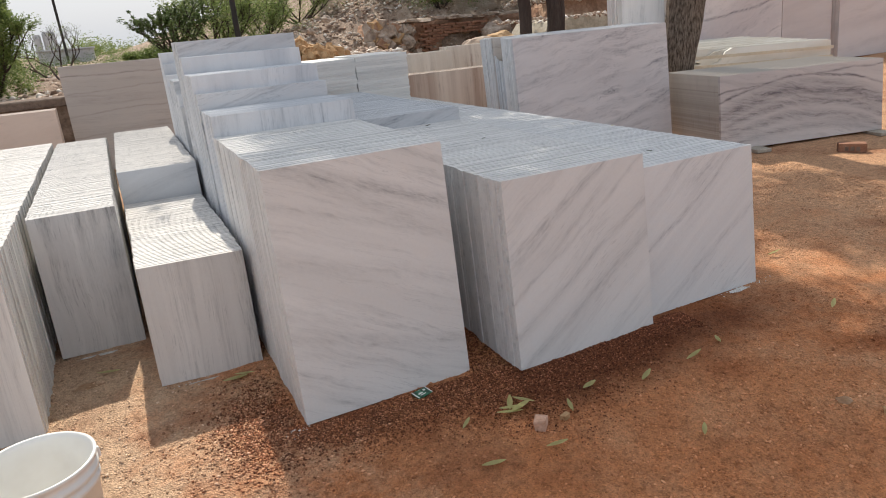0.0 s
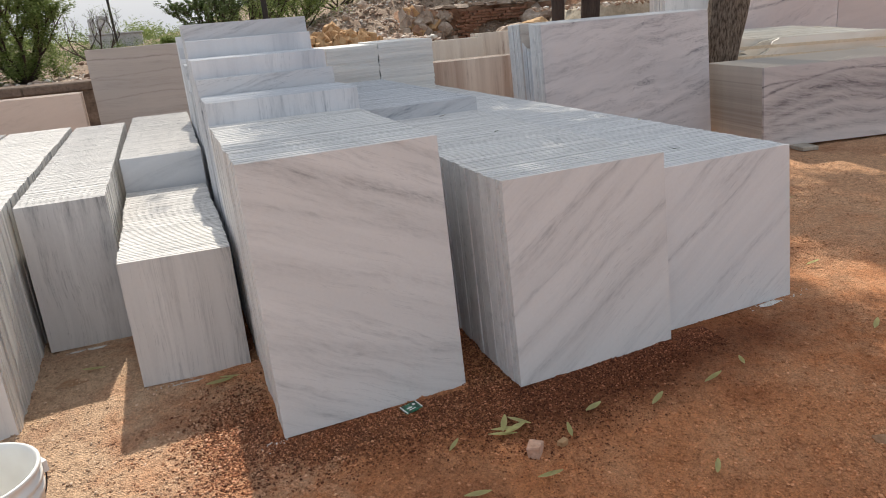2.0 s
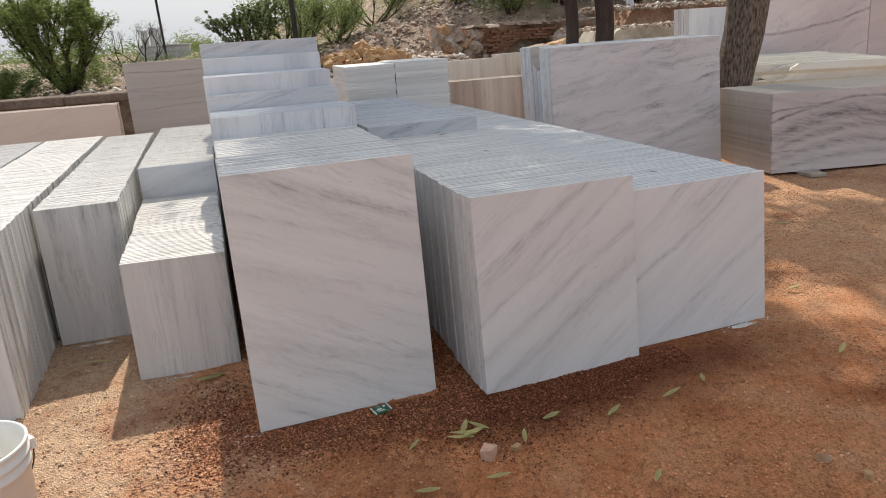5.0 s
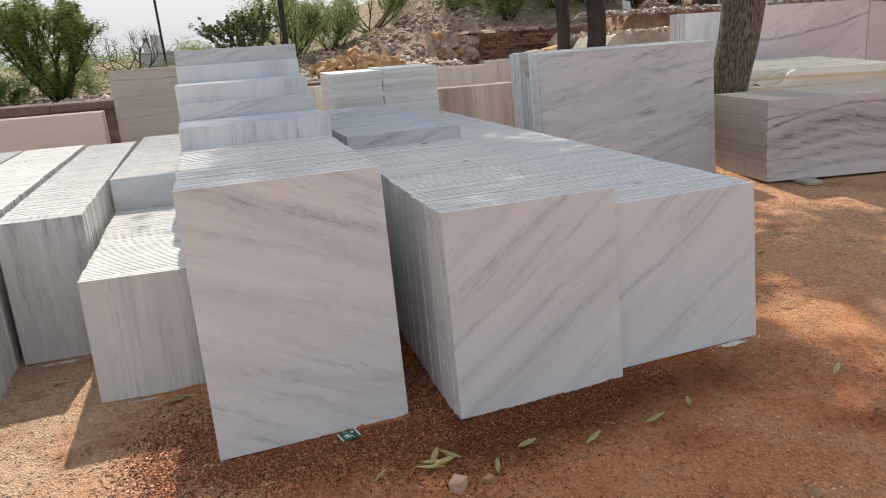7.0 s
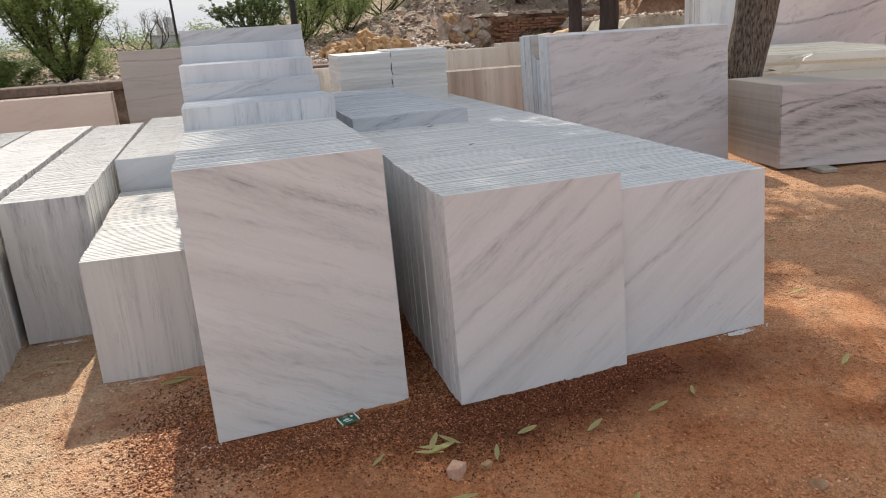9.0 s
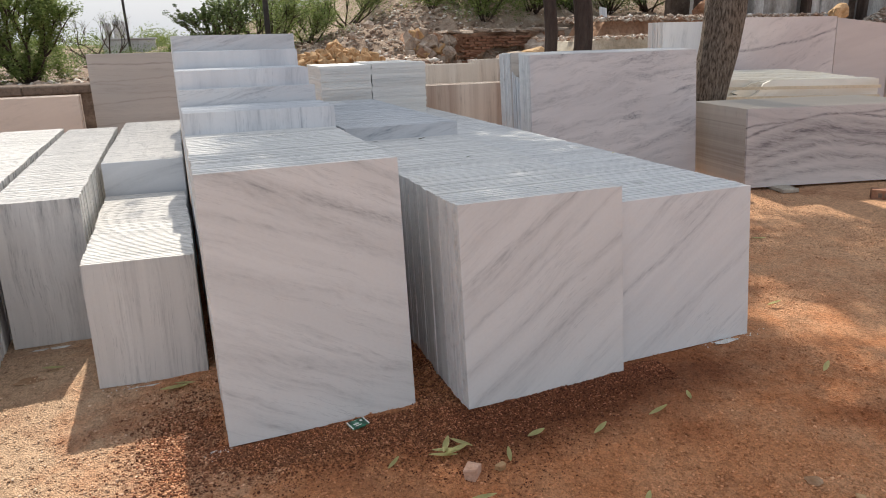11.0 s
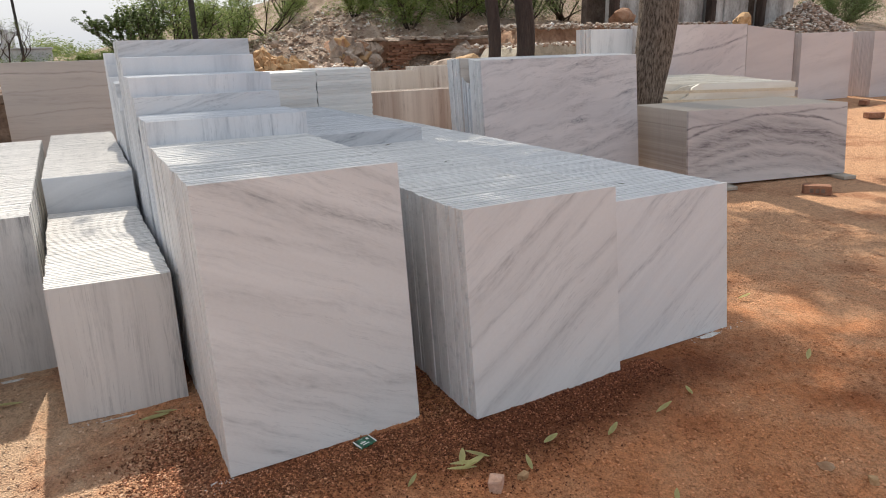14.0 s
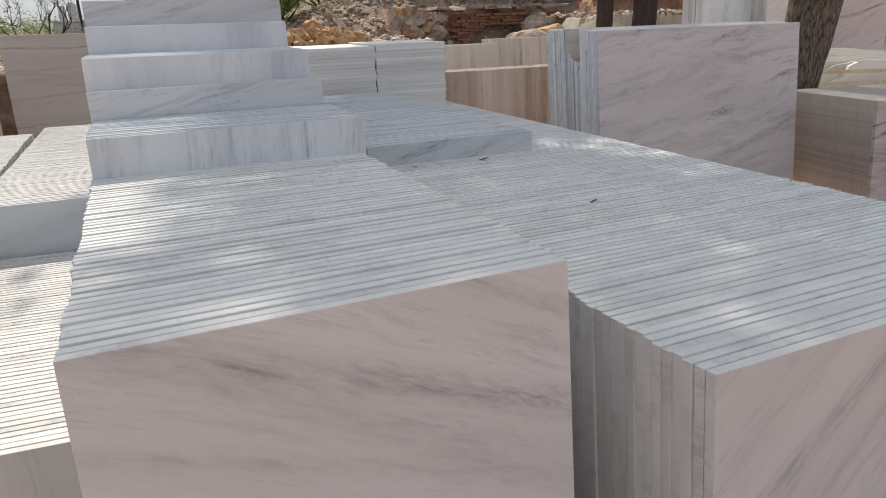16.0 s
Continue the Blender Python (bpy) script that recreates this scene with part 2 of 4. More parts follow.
def soil_colour(nt):
    """Red-brown earth, sandy tan at the sides, the left paler to hold sunlight; also gives its coarse noise."""
    tc = nt.nodes.new("ShaderNodeTexCoord").outputs["Object"]
    big = noise_tex(nt, tc, 0.55, 6.0, 0.6)
    mid = noise_tex(nt, tc, 4.5, 8.0, 0.7)
    col = ramp(nt, big, [(0.30, (0.40, 0.150, 0.062)), (0.50, (0.53, 0.218, 0.096)), (0.70, (0.61, 0.290, 0.142))])
    col = mix(nt, ramp(nt, mid, [(0.42, (0, 0, 0)), (0.68, (0.6,) * 3)]), col, (0.58, 0.305, 0.165))
    half = nt.nodes.new("ShaderNodeMath")
    half.operation = "MULTIPLY"
    half.inputs[1].default_value = 0.5
    nt.links.new(mid, half.inputs[0])
    # tan side tones; the left one paints in the sunlit patch by the bucket
    for way, stops, sunlit_sand in (((0.10, 0.07, 0), [(0.56, (0, 0, 0)), (0.84, (0.75,) * 3)], (0.58, 0.365, 0.225)), ((-0.35, 0, 0), [(0.06, (0, 0, 0)), (0.34, (0.9,) * 3)], (0.55, 0.395, 0.27))):
        dot = nt.nodes.new("ShaderNodeVectorMath")
        dot.operation = "DOT_PRODUCT"
        dot.inputs[1].default_value = way
        nt.links.new(tc, dot.inputs[0])
        side = nt.nodes.new("ShaderNodeMath")
        side.operation = "ADD"
        nt.links.new(dot.outputs["Value"], side.inputs[0])
        nt.links.new(half.outputs[0], side.inputs[1])
        col = mix(nt, ramp(nt, side.outputs[0], stops), col, sunlit_sand)
    patch = noise_tex(nt, tc, 1.9, 6.0, 0.65)
    col = mix(nt, ramp(nt, patch, [(0.50, (0, 0, 0)), (0.64, (0.5,) * 3)]), col, (0.25, 0.082, 0.036))
    # darker red-brown ellipse before the lower stacks, its edge broken by noise
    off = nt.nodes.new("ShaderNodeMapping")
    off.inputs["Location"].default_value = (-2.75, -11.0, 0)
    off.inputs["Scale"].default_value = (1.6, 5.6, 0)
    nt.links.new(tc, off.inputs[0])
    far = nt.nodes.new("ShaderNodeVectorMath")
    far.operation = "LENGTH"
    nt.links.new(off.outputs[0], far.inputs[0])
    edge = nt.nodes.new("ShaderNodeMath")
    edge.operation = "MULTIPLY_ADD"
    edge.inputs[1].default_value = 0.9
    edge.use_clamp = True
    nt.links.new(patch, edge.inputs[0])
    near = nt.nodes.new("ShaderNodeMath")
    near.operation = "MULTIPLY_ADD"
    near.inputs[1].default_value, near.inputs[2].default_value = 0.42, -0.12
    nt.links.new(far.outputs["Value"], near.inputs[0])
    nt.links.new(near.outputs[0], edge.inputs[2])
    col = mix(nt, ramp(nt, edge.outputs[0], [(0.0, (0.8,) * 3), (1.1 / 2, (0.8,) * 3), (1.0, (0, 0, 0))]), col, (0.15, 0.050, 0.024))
    return tc, mid, col


def soil():
    m, nt, b = shader("red_soil", 0.95, 0.12)
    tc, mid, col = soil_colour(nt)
    fine = noise_tex(nt, tc, 150.0, 6.0, 0.7)
    crumbs = noise_tex(nt, tc, 34.0, 9.0, 0.8)
    vor = nd(nt, "ShaderNodeTexVoronoi", Scale=170.0)
    nt.links.new(tc, vor.inputs["Vector"])
    g2 = nt.nodes.new("ShaderNodeRGBToBW")
    nt.links.new(vor.outputs["Color"], g2.inputs[0])
    col = mix(nt, 0.7, col, ramp(nt, g2.outputs[0], [(0.1, (0.62, 0.58, 0.55)), (0.5, (1, 1, 1)), (1.0, (1.3, 1.28, 1.25))]), "MULTIPLY")
    col = mix(nt, 0.75, col, ramp(nt, crumbs, [(0.36, (0.45, 0.40, 0.37)), (0.46, (1, 1, 1)), (0.66, (1.35, 1.33, 1.3))]), "MULTIPLY")
    nt.links.new(col, b.inputs["Base Color"])
    h = mix(nt, 0.5, mix(nt, 0.4, crumbs, fine), vor.outputs["Distance"])
    bump(nt, b, h, 0.9, 0.02)
    return m


def gravel_mat(name, dark):
    """Bits of the same earth, paler or darker from piece to piece."""
    m, nt, b = shader(name, 0.92, 0.2)
    col = soil_colour(nt)[2]
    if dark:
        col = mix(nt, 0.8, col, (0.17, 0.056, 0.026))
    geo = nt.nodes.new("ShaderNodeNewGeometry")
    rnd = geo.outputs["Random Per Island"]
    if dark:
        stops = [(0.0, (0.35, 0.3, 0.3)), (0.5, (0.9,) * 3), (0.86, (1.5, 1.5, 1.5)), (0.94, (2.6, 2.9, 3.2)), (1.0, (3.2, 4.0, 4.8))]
    else:
        stops = [(0.0, (0.58, 0.52, 0.48)), (0.3, (0.9,) * 3), (0.85, (1.25, 1.26, 1.28)), (1.0, (1.5, 1.7, 1.9))]
    col = mix(nt, 1.0, col, ramp(nt, rnd, stops), "MULTIPLY")
    nt.links.new(col, b.inputs["Base Color"])
    return m


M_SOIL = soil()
M_RUBBLE_GROUND = mottled("rubble_earth", [(0.25, (0.20, 0.13, 0.09)), (0.5, (0.38, 0.285, 0.215)), (0.75, (0.54, 0.45, 0.37))], 1.8, 26, 0.95, 0.9, 0.06)
M_EARTH_CUT = mottled("cut_earth", [(0.3, (0.20, 0.105, 0.065)), (0.5, (0.36, 0.21, 0.135)), (0.72, (0.52, 0.36, 0.25))], 2.0, 14, 0.95, 0.8, 0.05)
M_CONCRETE = mottled("old_concrete", [(0.3, (0.26, 0.225, 0.17)), (0.5, (0.40, 0.36, 0.29)), (0.7, (0.52, 0.48, 0.40))], 2.5, 30, 0.9, 0.4, 0.01)
M_LEDGE = mottled("dark_stone_ledge", [(0.3, (0.10, 0.075, 0.06)), (0.55, (0.20, 0.15, 0.12)), (0.75, (0.34, 0.27, 0.22))], 3.0, 24, 0.9, 0.6, 0.02)
M_BARK = mottled("furrowed_bark", [(0.38, (0.095, 0.073, 0.056)), (0.49, (0.24, 0.188, 0.148)), (0.62, (0.37, 0.305, 0.25))], 60.0, 170, 0.95, 1.0, 0.05, stretch=(1, 1, 0.28), vary=False)
M_BARK_DARK = mottled("dark_bark", [(0.3, (0.035, 0.024, 0.02)), (0.5, (0.065, 0.046, 0.038)), (0.72, (0.11, 0.08, 0.065))], 9.0, 60, 0.95, 0.8, 0.02, stretch=(1, 1, 0.2), vary=False)
M_BRICK = mottled("brown_brick", [(0.3, (0.19, 0.085, 0.055)), (0.55, (0.29, 0.15, 0.095)), (0.75, (0.38, 0.235, 0.16))], 14.0, 120, 0.92, 0.4, 0.004)
M_YELLOW_STONE = mottled("ochre_stone", [(0.3, (0.31, 0.175, 0.085)), (0.5, (0.50, 0.315, 0.165)), (0.7, (0.63, 0.45, 0.27))], 5.0, 60, 0.9, 0.5, 0.01)
M_PINK_STONE = mottled("pink_tan_stone", [(0.3, (0.44, 0.25, 0.165)), (0.5, (0.56, 0.35, 0.25)), (0.7, (0.66, 0.47, 0.37))], 12.0, 90, 0.9, 0.5, 0.004)
M_STONE = mottled("grey_brown_stone", [(0.3, (0.22, 0.165, 0.13)), (0.5, (0.40, 0.315, 0.25)), (0.7, (0.56, 0.475, 0.40))], 5.0, 60, 0.9, 0.6, 0.01)
M_CHIPS = island_mat("stone_chips", [(0.0, (0.22, 0.14, 0.10)), (0.35, (0.40, 0.29, 0.22)), (0.7, (0.55, 0.46, 0.38)), (1.0, (0.76, 0.72, 0.67))])
M_GRAVEL = gravel_mat("red_gravel", False)
M_DARK_GRAVEL = gravel_mat("dark_red_gravel", True)
M_DUST = mottled("marble_dust", [(0.3, (0.50, 0.45, 0.40)), (0.55, (0.66, 0.63, 0.59)), (0.75, (0.74, 0.72, 0.70))], 30, 120, 0.95, 0.5, 0.004)
M_LEAF = island_mat("green_leaves", [(0.0, (0.085, 0.13, 0.03)), (0.5, (0.18, 0.25, 0.068)), (1.0, (0.31, 0.36, 0.13))], 0.6, 20, 0.42)
M_LEAF_DARK = island_mat("dark_green_leaves", [(0.0, (0.045, 0.075, 0.022)), (0.5, (0.095, 0.14, 0.045)), (1.0, (0.17, 0.22, 0.08))], 0.55, 20, 0.4)
M_LEAF_FRESH = island_mat("fresh_leaf", [(0.0, (0.60, 0.60, 0.26)), (0.6, (0.72, 0.66, 0.36)), (1.0, (0.75, 0.63, 0.43))], 0.5, 40, 0.25)
M_METAL_DARK = mottled("dark_painted_metal", [(0.3, (0.02, 0.02, 0.02)), (0.7, (0.045, 0.042, 0.04))], 8, 60, 0.6, 0.1, 0.002)
M_PLASTIC, _nt, _b = shader("white_plastic", 0.38, 0.5)
_nt.links.new(ramp(_nt, noise_tex(_nt, coords(_nt, False), 9.0, 3.0), [(0.35, (0.73, 0.71, 0.665)), (0.65, (0.79, 0.78, 0.745))]), _b.inputs["Base Color"])
M_FAR = mottled("far_pale_plaster", [(0.3, (0.42, 0.43, 0.44)), (0.7, (0.50, 0.51, 0.52))], 0.2, 2, 0.9, 0.0, 0.01)
M_PLASTER = mottled("peeling_plaster", [(0.32, (0.20, 0.18, 0.16)), (0.5, (0.42, 0.40, 0.375)), (0.66, (0.60, 0.59, 0.57))], 2.2, 26, 0.9, 0.4, 0.01, stretch=(1, 1, 0.45))
M_GREEN_FOIL = mottled("green_foil", [(0.38, (0.012, 0.03, 0.02)), (0.50, (0.02, 0.13, 0.07)), (0.60, (0.04, 0.20, 0.11)), (0.68, (0.6, 0.63, 0.58))], 55, 90, 0.3, 0.1, 0.002, spec=0.6)
M_SMEAR = mottled("dried_cement", [(0.3, (0.26, 0.135, 0.07)), (0.5, (0.34, 0.205, 0.12)), (0.7, (0.42, 0.29, 0.195))], 14, 70, 0.95, 0.4, 0.006)
M_STRAP = mottled("tan_tape", [(0.3, (0.58, 0.50, 0.37)), (0.7, (0.68, 0.61, 0.48))], 6, 60, 0.5, 0.05, 0.001)
M_WOOD = mottled("grey_wood", [(0.3, (0.30, 0.26, 0.21)), (0.7, (0.48, 0.43, 0.36))], 8, 60, 0.9, 0.3, 0.004)


# ---- geometry helpers ----
def obj(name, bm, material, parent=None, label="", smooth=False):
    me = bpy.data.meshes.new(name)
    bm.to_mesh(me)
    bm.free()
    me.materials.append(material)
    if smooth:
        me.polygons.foreach_set("use_smooth", [True] * len(me.polygons))
    ob = new(name, me)
    ob.parent = parent
    return tagged(ob, label)


def part(name, bm, material, parent, label="", smooth=False):
    return obj(name, bm, material, parent, label, smooth)


def raw(name, verts, faces, material, parent=None, kind=""):
    me = bpy.data.meshes.new(name)
    me.from_pydata([tuple(v) for v in verts], [], [tuple(f) for f in faces])
    me.materials.append(material)
    ob = new(name, me)
    ob.parent = parent
    return tagged(ob, kind=kind)


def empty(name, m, label="", category="", group=""):
    ob = new(name)
    ob.empty_display_size = 0.1
    ob.matrix_world = m
    return tagged(ob, label, category, group)


def box_bm(x0, x1, y0, y1, z0, z1, bevel=0.0, seg=1, bm=None):
    bm = bm or bmesh.new()
    made = bmesh.ops.create_cube(bm, size=1)["verts"]
    for v in made:
        v.co = Vector((x0 + (v.co.x + 0.5) * (x1 - x0), y0 + (v.co.y + 0.5) * (y1 - y0), z0 + (v.co.z + 0.5) * (z1 - z0)))
    if bevel:
        edges = list({e for v in made for e in v.link_edges})
        bmesh.ops.bevel(bm, geom=edges, offset=bevel, segments=seg, affect="EDGES", profile=0.6)
    return bm


def tube_bm(paths, seg=8, rough=0.0):
    """Round bars along paths of (x, y, z, radius)."""
    bm = bmesh.new()
    for path in paths:
        rings = []
        for i, (x, y, z, r) in enumerate(path):
            a, b = Vector(path[max(i - 1, 0)][:3]), Vector(path[min(i + 1, len(path) - 1)][:3])
            d = (b - a).normalized()
            u = Vector((1, 0, 0)) if abs(d.x) < 0.9 else Vector((0, 1, 0))
            u = (u - d * u.dot(d)).normalized()
            w = d.cross(u)
            ring = []
            for k in range(seg):
                t = 2 * math.pi * k / seg
                rr = r * (1 + rough * (noise.noise(Vector((math.cos(t) * 2 + x, math.sin(t) * 2 + y, z * 3))) + 0.5 * noise.noise(Vector((math.cos(t) * 7 + x, math.sin(t) * 7 + y, z * 5)))))
                ring.append(bm.verts.new(Vector((x, y, z)) + u * math.cos(t) * rr + w * math.sin(t) * rr))
            rings.append(ring)
        for r0, r1 in zip(rings, rings[1:]):
            for k in range(seg):
                bm.faces.new((r0[k], r0[(k + 1) % seg], r1[(k + 1) % seg], r1[k]))
        bm.faces.new(rings[0][::-1])
        bm.faces.new(rings[-1])
    return bm


def rock_bm(rng, size, squash=0.7, cuts=1, sharp=0.35):
    bm = bmesh.new()
    bmesh.ops.create_icosphere(bm, subdivisions=cuts, radius=0.5)
    off = Vector((rng.uniform(0, 50), rng.uniform(0, 50), rng.uniform(0, 50)))
    sx, sy, sz = rng.uniform(0.8, 1.25), rng.uniform(0.7, 1.1), squash * rng.uniform(0.8, 1.15)
    for v in bm.verts:
        k = 1 + sharp * noise.noise(v.co * 2.3 + off) + 0.4 * sharp * noise.noise(v.co * 6 + off)
        v.co = Vector((v.co.x * sx, v.co.y * sy, v.co.z * sz)) * k * size
    return bm


def block_stone_bm(rng, size):
    """An angular broken stone."""
    bm = box_bm(-0.5, 0.5, -0.4, 0.4, -0.32, 0.32)
    bmesh.ops.bevel(bm, geom=list(bm.edges), offset=0.06, segments=1, affect="EDGES")
    off = Vector((rng.uniform(0, 50), rng.uniform(0, 50), 3))
    for v in bm.verts:
        v.co = (v.co + 0.22 * noise.noise_vector(v.co * 1.3 + off)) * size
    return bm


def scatter(name, places, sizes, material, rng, parent=None, squash=0.65, label="", category=""):
    """Many small broken stones in one mesh."""
    base = np.array([(0, 0, 1), (0.9, 0, 0.25), (0.28, 0.86, 0.2), (-0.73, 0.53, 0.3), (-0.73, -0.53, 0.15), (0.28, -0.86, 0.3), (0, 0, -0.6)])
    tri = np.array([(0, 1, 2), (0, 2, 3), (0, 3, 4), (0, 4, 5), (0, 5, 1), (6, 2, 1), (6, 3, 2), (6, 4, 3), (6, 5, 4), (6, 1, 5)])
    g = np.random.default_rng(rng.randrange(1 << 30))
    n = len(places)
    ax = np.stack([g.uniform(0.7, 1.4, n), g.uniform(0.6, 1.0, n), squash * g.uniform(0.6, 1.2, n)], 1)
    v = base[None] * ax[:, None] * g.uniform(0.75, 1.2, (n, 7, 1))
    for a, b, turn in ((1, 2, g.uniform(-0.5, 0.5, n)), (0, 2, g.uniform(-0.5, 0.5, n)), (0, 1, g.uniform(0, 6.3, n))):
        c, d = np.cos(turn)[:, None], np.sin(turn)[:, None]
        va, vb = v[:, :, a] * c - v[:, :, b] * d, v[:, :, a] * d + v[:, :, b] * c
        v[:, :, a], v[:, :, b] = va, vb
    v = v * np.array(sizes)[:, None, None] + np.array(places)[:, None]
    f = (tri[None] + 7 * np.arange(n)[:, None, None]).reshape(-1, 3)
    me = bpy.data.meshes.new(name)
    me.vertices.add(7 * n)
    me.vertices.foreach_set("co", v.ravel())
    me.loops.add(f.size)
    me.loops.foreach_set("vertex_index", f.ravel().astype(np.int32))
    me.polygons.add(len(f))
    me.polygons.foreach_set("loop_start", np.arange(0, f.size, 3, dtype=np.int32))
    me.update(calc_edges=True)
    me.materials.append(material)
    ob = new(name, me)
    ob.parent = parent
    return tagged(ob, label, category, kind="stuff")


# ---- ground ----
def smooth(a, b, v):
    t = min(1.0, max(0.0, (v - a) / (b - a)))
    return t * t * (3 - 2 * t)


def plane_z(x, y):
    return 0.0251 * min(max(x, -5), 9) + 0.0301 * min(max(y, -5), 8.5) - 0.06 - min(0.10, max(0.0, 0.03 * (x - 2.6)))


def ground_z(x, y):
    """The yard, the raised rubble ground behind it and the spoil hill."""
    z = plane_z(x, y)
    n = noise.noise(Vector((x * 0.9, y * 0.9, 0))) * 0.02 + noise.noise(Vector((x * 3.1, y * 3.1, 4))) * 0.008
    z += n * smooth(-0.5, 0.5, abs(y - 4) + abs(x) - 1)
    if -1.5 < x < 5.5 and 0.6 < y < 5.5:
        rough = 0.5 + noise.noise(Vector((x * 1.2, y * 1.2, 17)))
        z += 0.005 * noise.noise(Vector((x * 9, y * 9, 1))) + 0.007 * rough * noise.noise(Vector((x * 19, y * 19, 2))) + 0.006 * rough * noise.noise(Vector((x * 41, y * 41, 3)))
    pit = smooth(4.3, 5.0, x) * (1 - smooth(7.8, 8.4, x)) * smooth(9.2, 10.2, y) * (1 - smooth(12.9, 13.2, y))
    z -= 0.42 * pit
    back = smooth(8.55, 8.75, y) * (1 - smooth(1.4, 2.6, x))
    z += back * (0.70 + 0.10 * noise.noise(Vector((x * 0.8, y * 0.8, 9))))
    back2 = smooth(8.8, 10.4, y) * smooth(1.4, 2.6, x)
    z += back2 * 0.66
    hill = math.exp(-(((x - 7.2) / 3.6) ** 2)) if x < 7.2 else 1 - 0.35 * smooth(7.2, 11, x)
    z += hill * (1.18 * smooth(12.4, 15.2, y) + 0.10 * noise.noise(Vector((x * 1.1, y * 1.1, 31))) * smooth(12, 13, y))
    z += 0.95 * smooth(15.2, 19, y) * smooth(4.2, 7.5, x) * (1 - smooth(60, 200, y))
    return z + back2 * 0.10 * noise.noise(Vector((x * 1.3, y * 1.3, 2))) + smooth(11, 13, y) * (0.12 * noise.noise(Vector((x * 2.2, y * 2.2, 5))) + 0.07 * noise.noise(Vector((x * 6, y * 6, 8))))


def axis(lo, hi, near0, near1, fine, far, inner):
    out, v = [], lo
    while v < hi:
        out.append(v)
        if inner[0] <= v < inner[1]:
            v += 0.022
        elif near0 <= v < near1:
            v += fine
        else:
            gap = near0 - v if v < near0 else v - near1
            v += min(max(fine, gap * 0.25 + fine), far, gap if v < near0 and gap > 1e-3 else far)
    return out + [hi]


gx, gy = axis(-1500, 1500, -4, 12, 0.11, 400, (-1.0, 4.6)), axis(-1500, 2500, -3, 18, 0.11, 400, (0.9, 4.2))
gverts = [(x, y, ground_z(x, y)) for y in gy for x in gx]
W_ = len(gx)
gfaces = [(j * W_ + i, j * W_ + i + 1, (j + 1) * W_ + i + 1, (j + 1) * W_ + i) for j in range(len(gy) - 1) for i in range(W_ - 1)]
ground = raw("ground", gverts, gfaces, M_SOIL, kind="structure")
tagged(ground, "red-brown gravelly soil yard rising to stony spoil ground", "ground")
ground.data.materials.append(M_RUBBLE_GROUND)
ground.data.polygons.foreach_set("material_index", [1 if gverts[f[0]][1] > 8.6 else 0 for f in gfaces])
ground.data.polygons.foreach_set("use_smooth", [True] * len(gfaces))


# ---- slab stacks ----
def slab_mesh(name, w, t, h, material, bevel=0.0016):
    bm = box_bm(0, w, 0, t, 0, h, bevel)
    me = bpy.data.meshes.new(name)
    bm.to_mesh(me)
    bm.free()
    me.materials.append(material)
    return me


def slab_stack(label, x0, y0, width, top, count, material, lean=6.5, yaw=0.0, pitch=0.0217, thick=0.0209, base=None, side=0.004, rise=0.0011, seed=1, group="marble slab stacks", first=None, holder=None, shift=0.0, skew=-0.012, bevel=0.0009):
    """Upright slabs leaning one on another. x0, y0: the foot of the front slab's left corner; top: its upper edge's height."""
    rng = random.Random(seed)
    z0 = plane_z(x0 + width / 2, y0) if base is None else base
    h = (top - z0) / math.cos(radians(lean))
    st = holder or empty("slab_stack", pose(x0, y0, z0, 0, 0, yaw), label, "slab stack", group)
    me = slab_mesh("slab", width, thick, h, material, bevel)
    drift = 0.0
    for i in range(count):
        ob = new("slab", me if not (first and i == 0) else slab_mesh("slab", width, thick, h, first, bevel))
        ob.parent = st
        drift = 0.85 * drift + rng.uniform(-1, 1) * side * 0.5
        dy = shift + i * pitch
        gz = plane_z(x0 + width / 2, y0 + dy) - plane_z(x0 + width / 2, y0) if base is None else 0
        sc = 1 + rng.uniform(-1, 1) * rise / h - gz / h
        cy, sy = math.cos(radians(yaw)), math.sin(radians(yaw))
        ob.matrix_basis = pose(drift + rng.uniform(-0.4, 0.4) * side + dy * (skew * cy + sy), dy * (cy - skew * sy) + rng.uniform(-0.0008, 0.0008), gz, -lean) @ Matrix.Diagonal((1 + rng.uniform(-1, 1) * side * 0.7 / width, 1 if i else 1.0, sc, 1))
    return st


def foot(top_y, top, lean, x):
    """The y of a slab's foot when its upper edge is at top_y."""
    y = top_y
    for _ in range(4):
        y = top_y - (top - plane_z(x, y)) * math.tan(radians(lean))
    return y


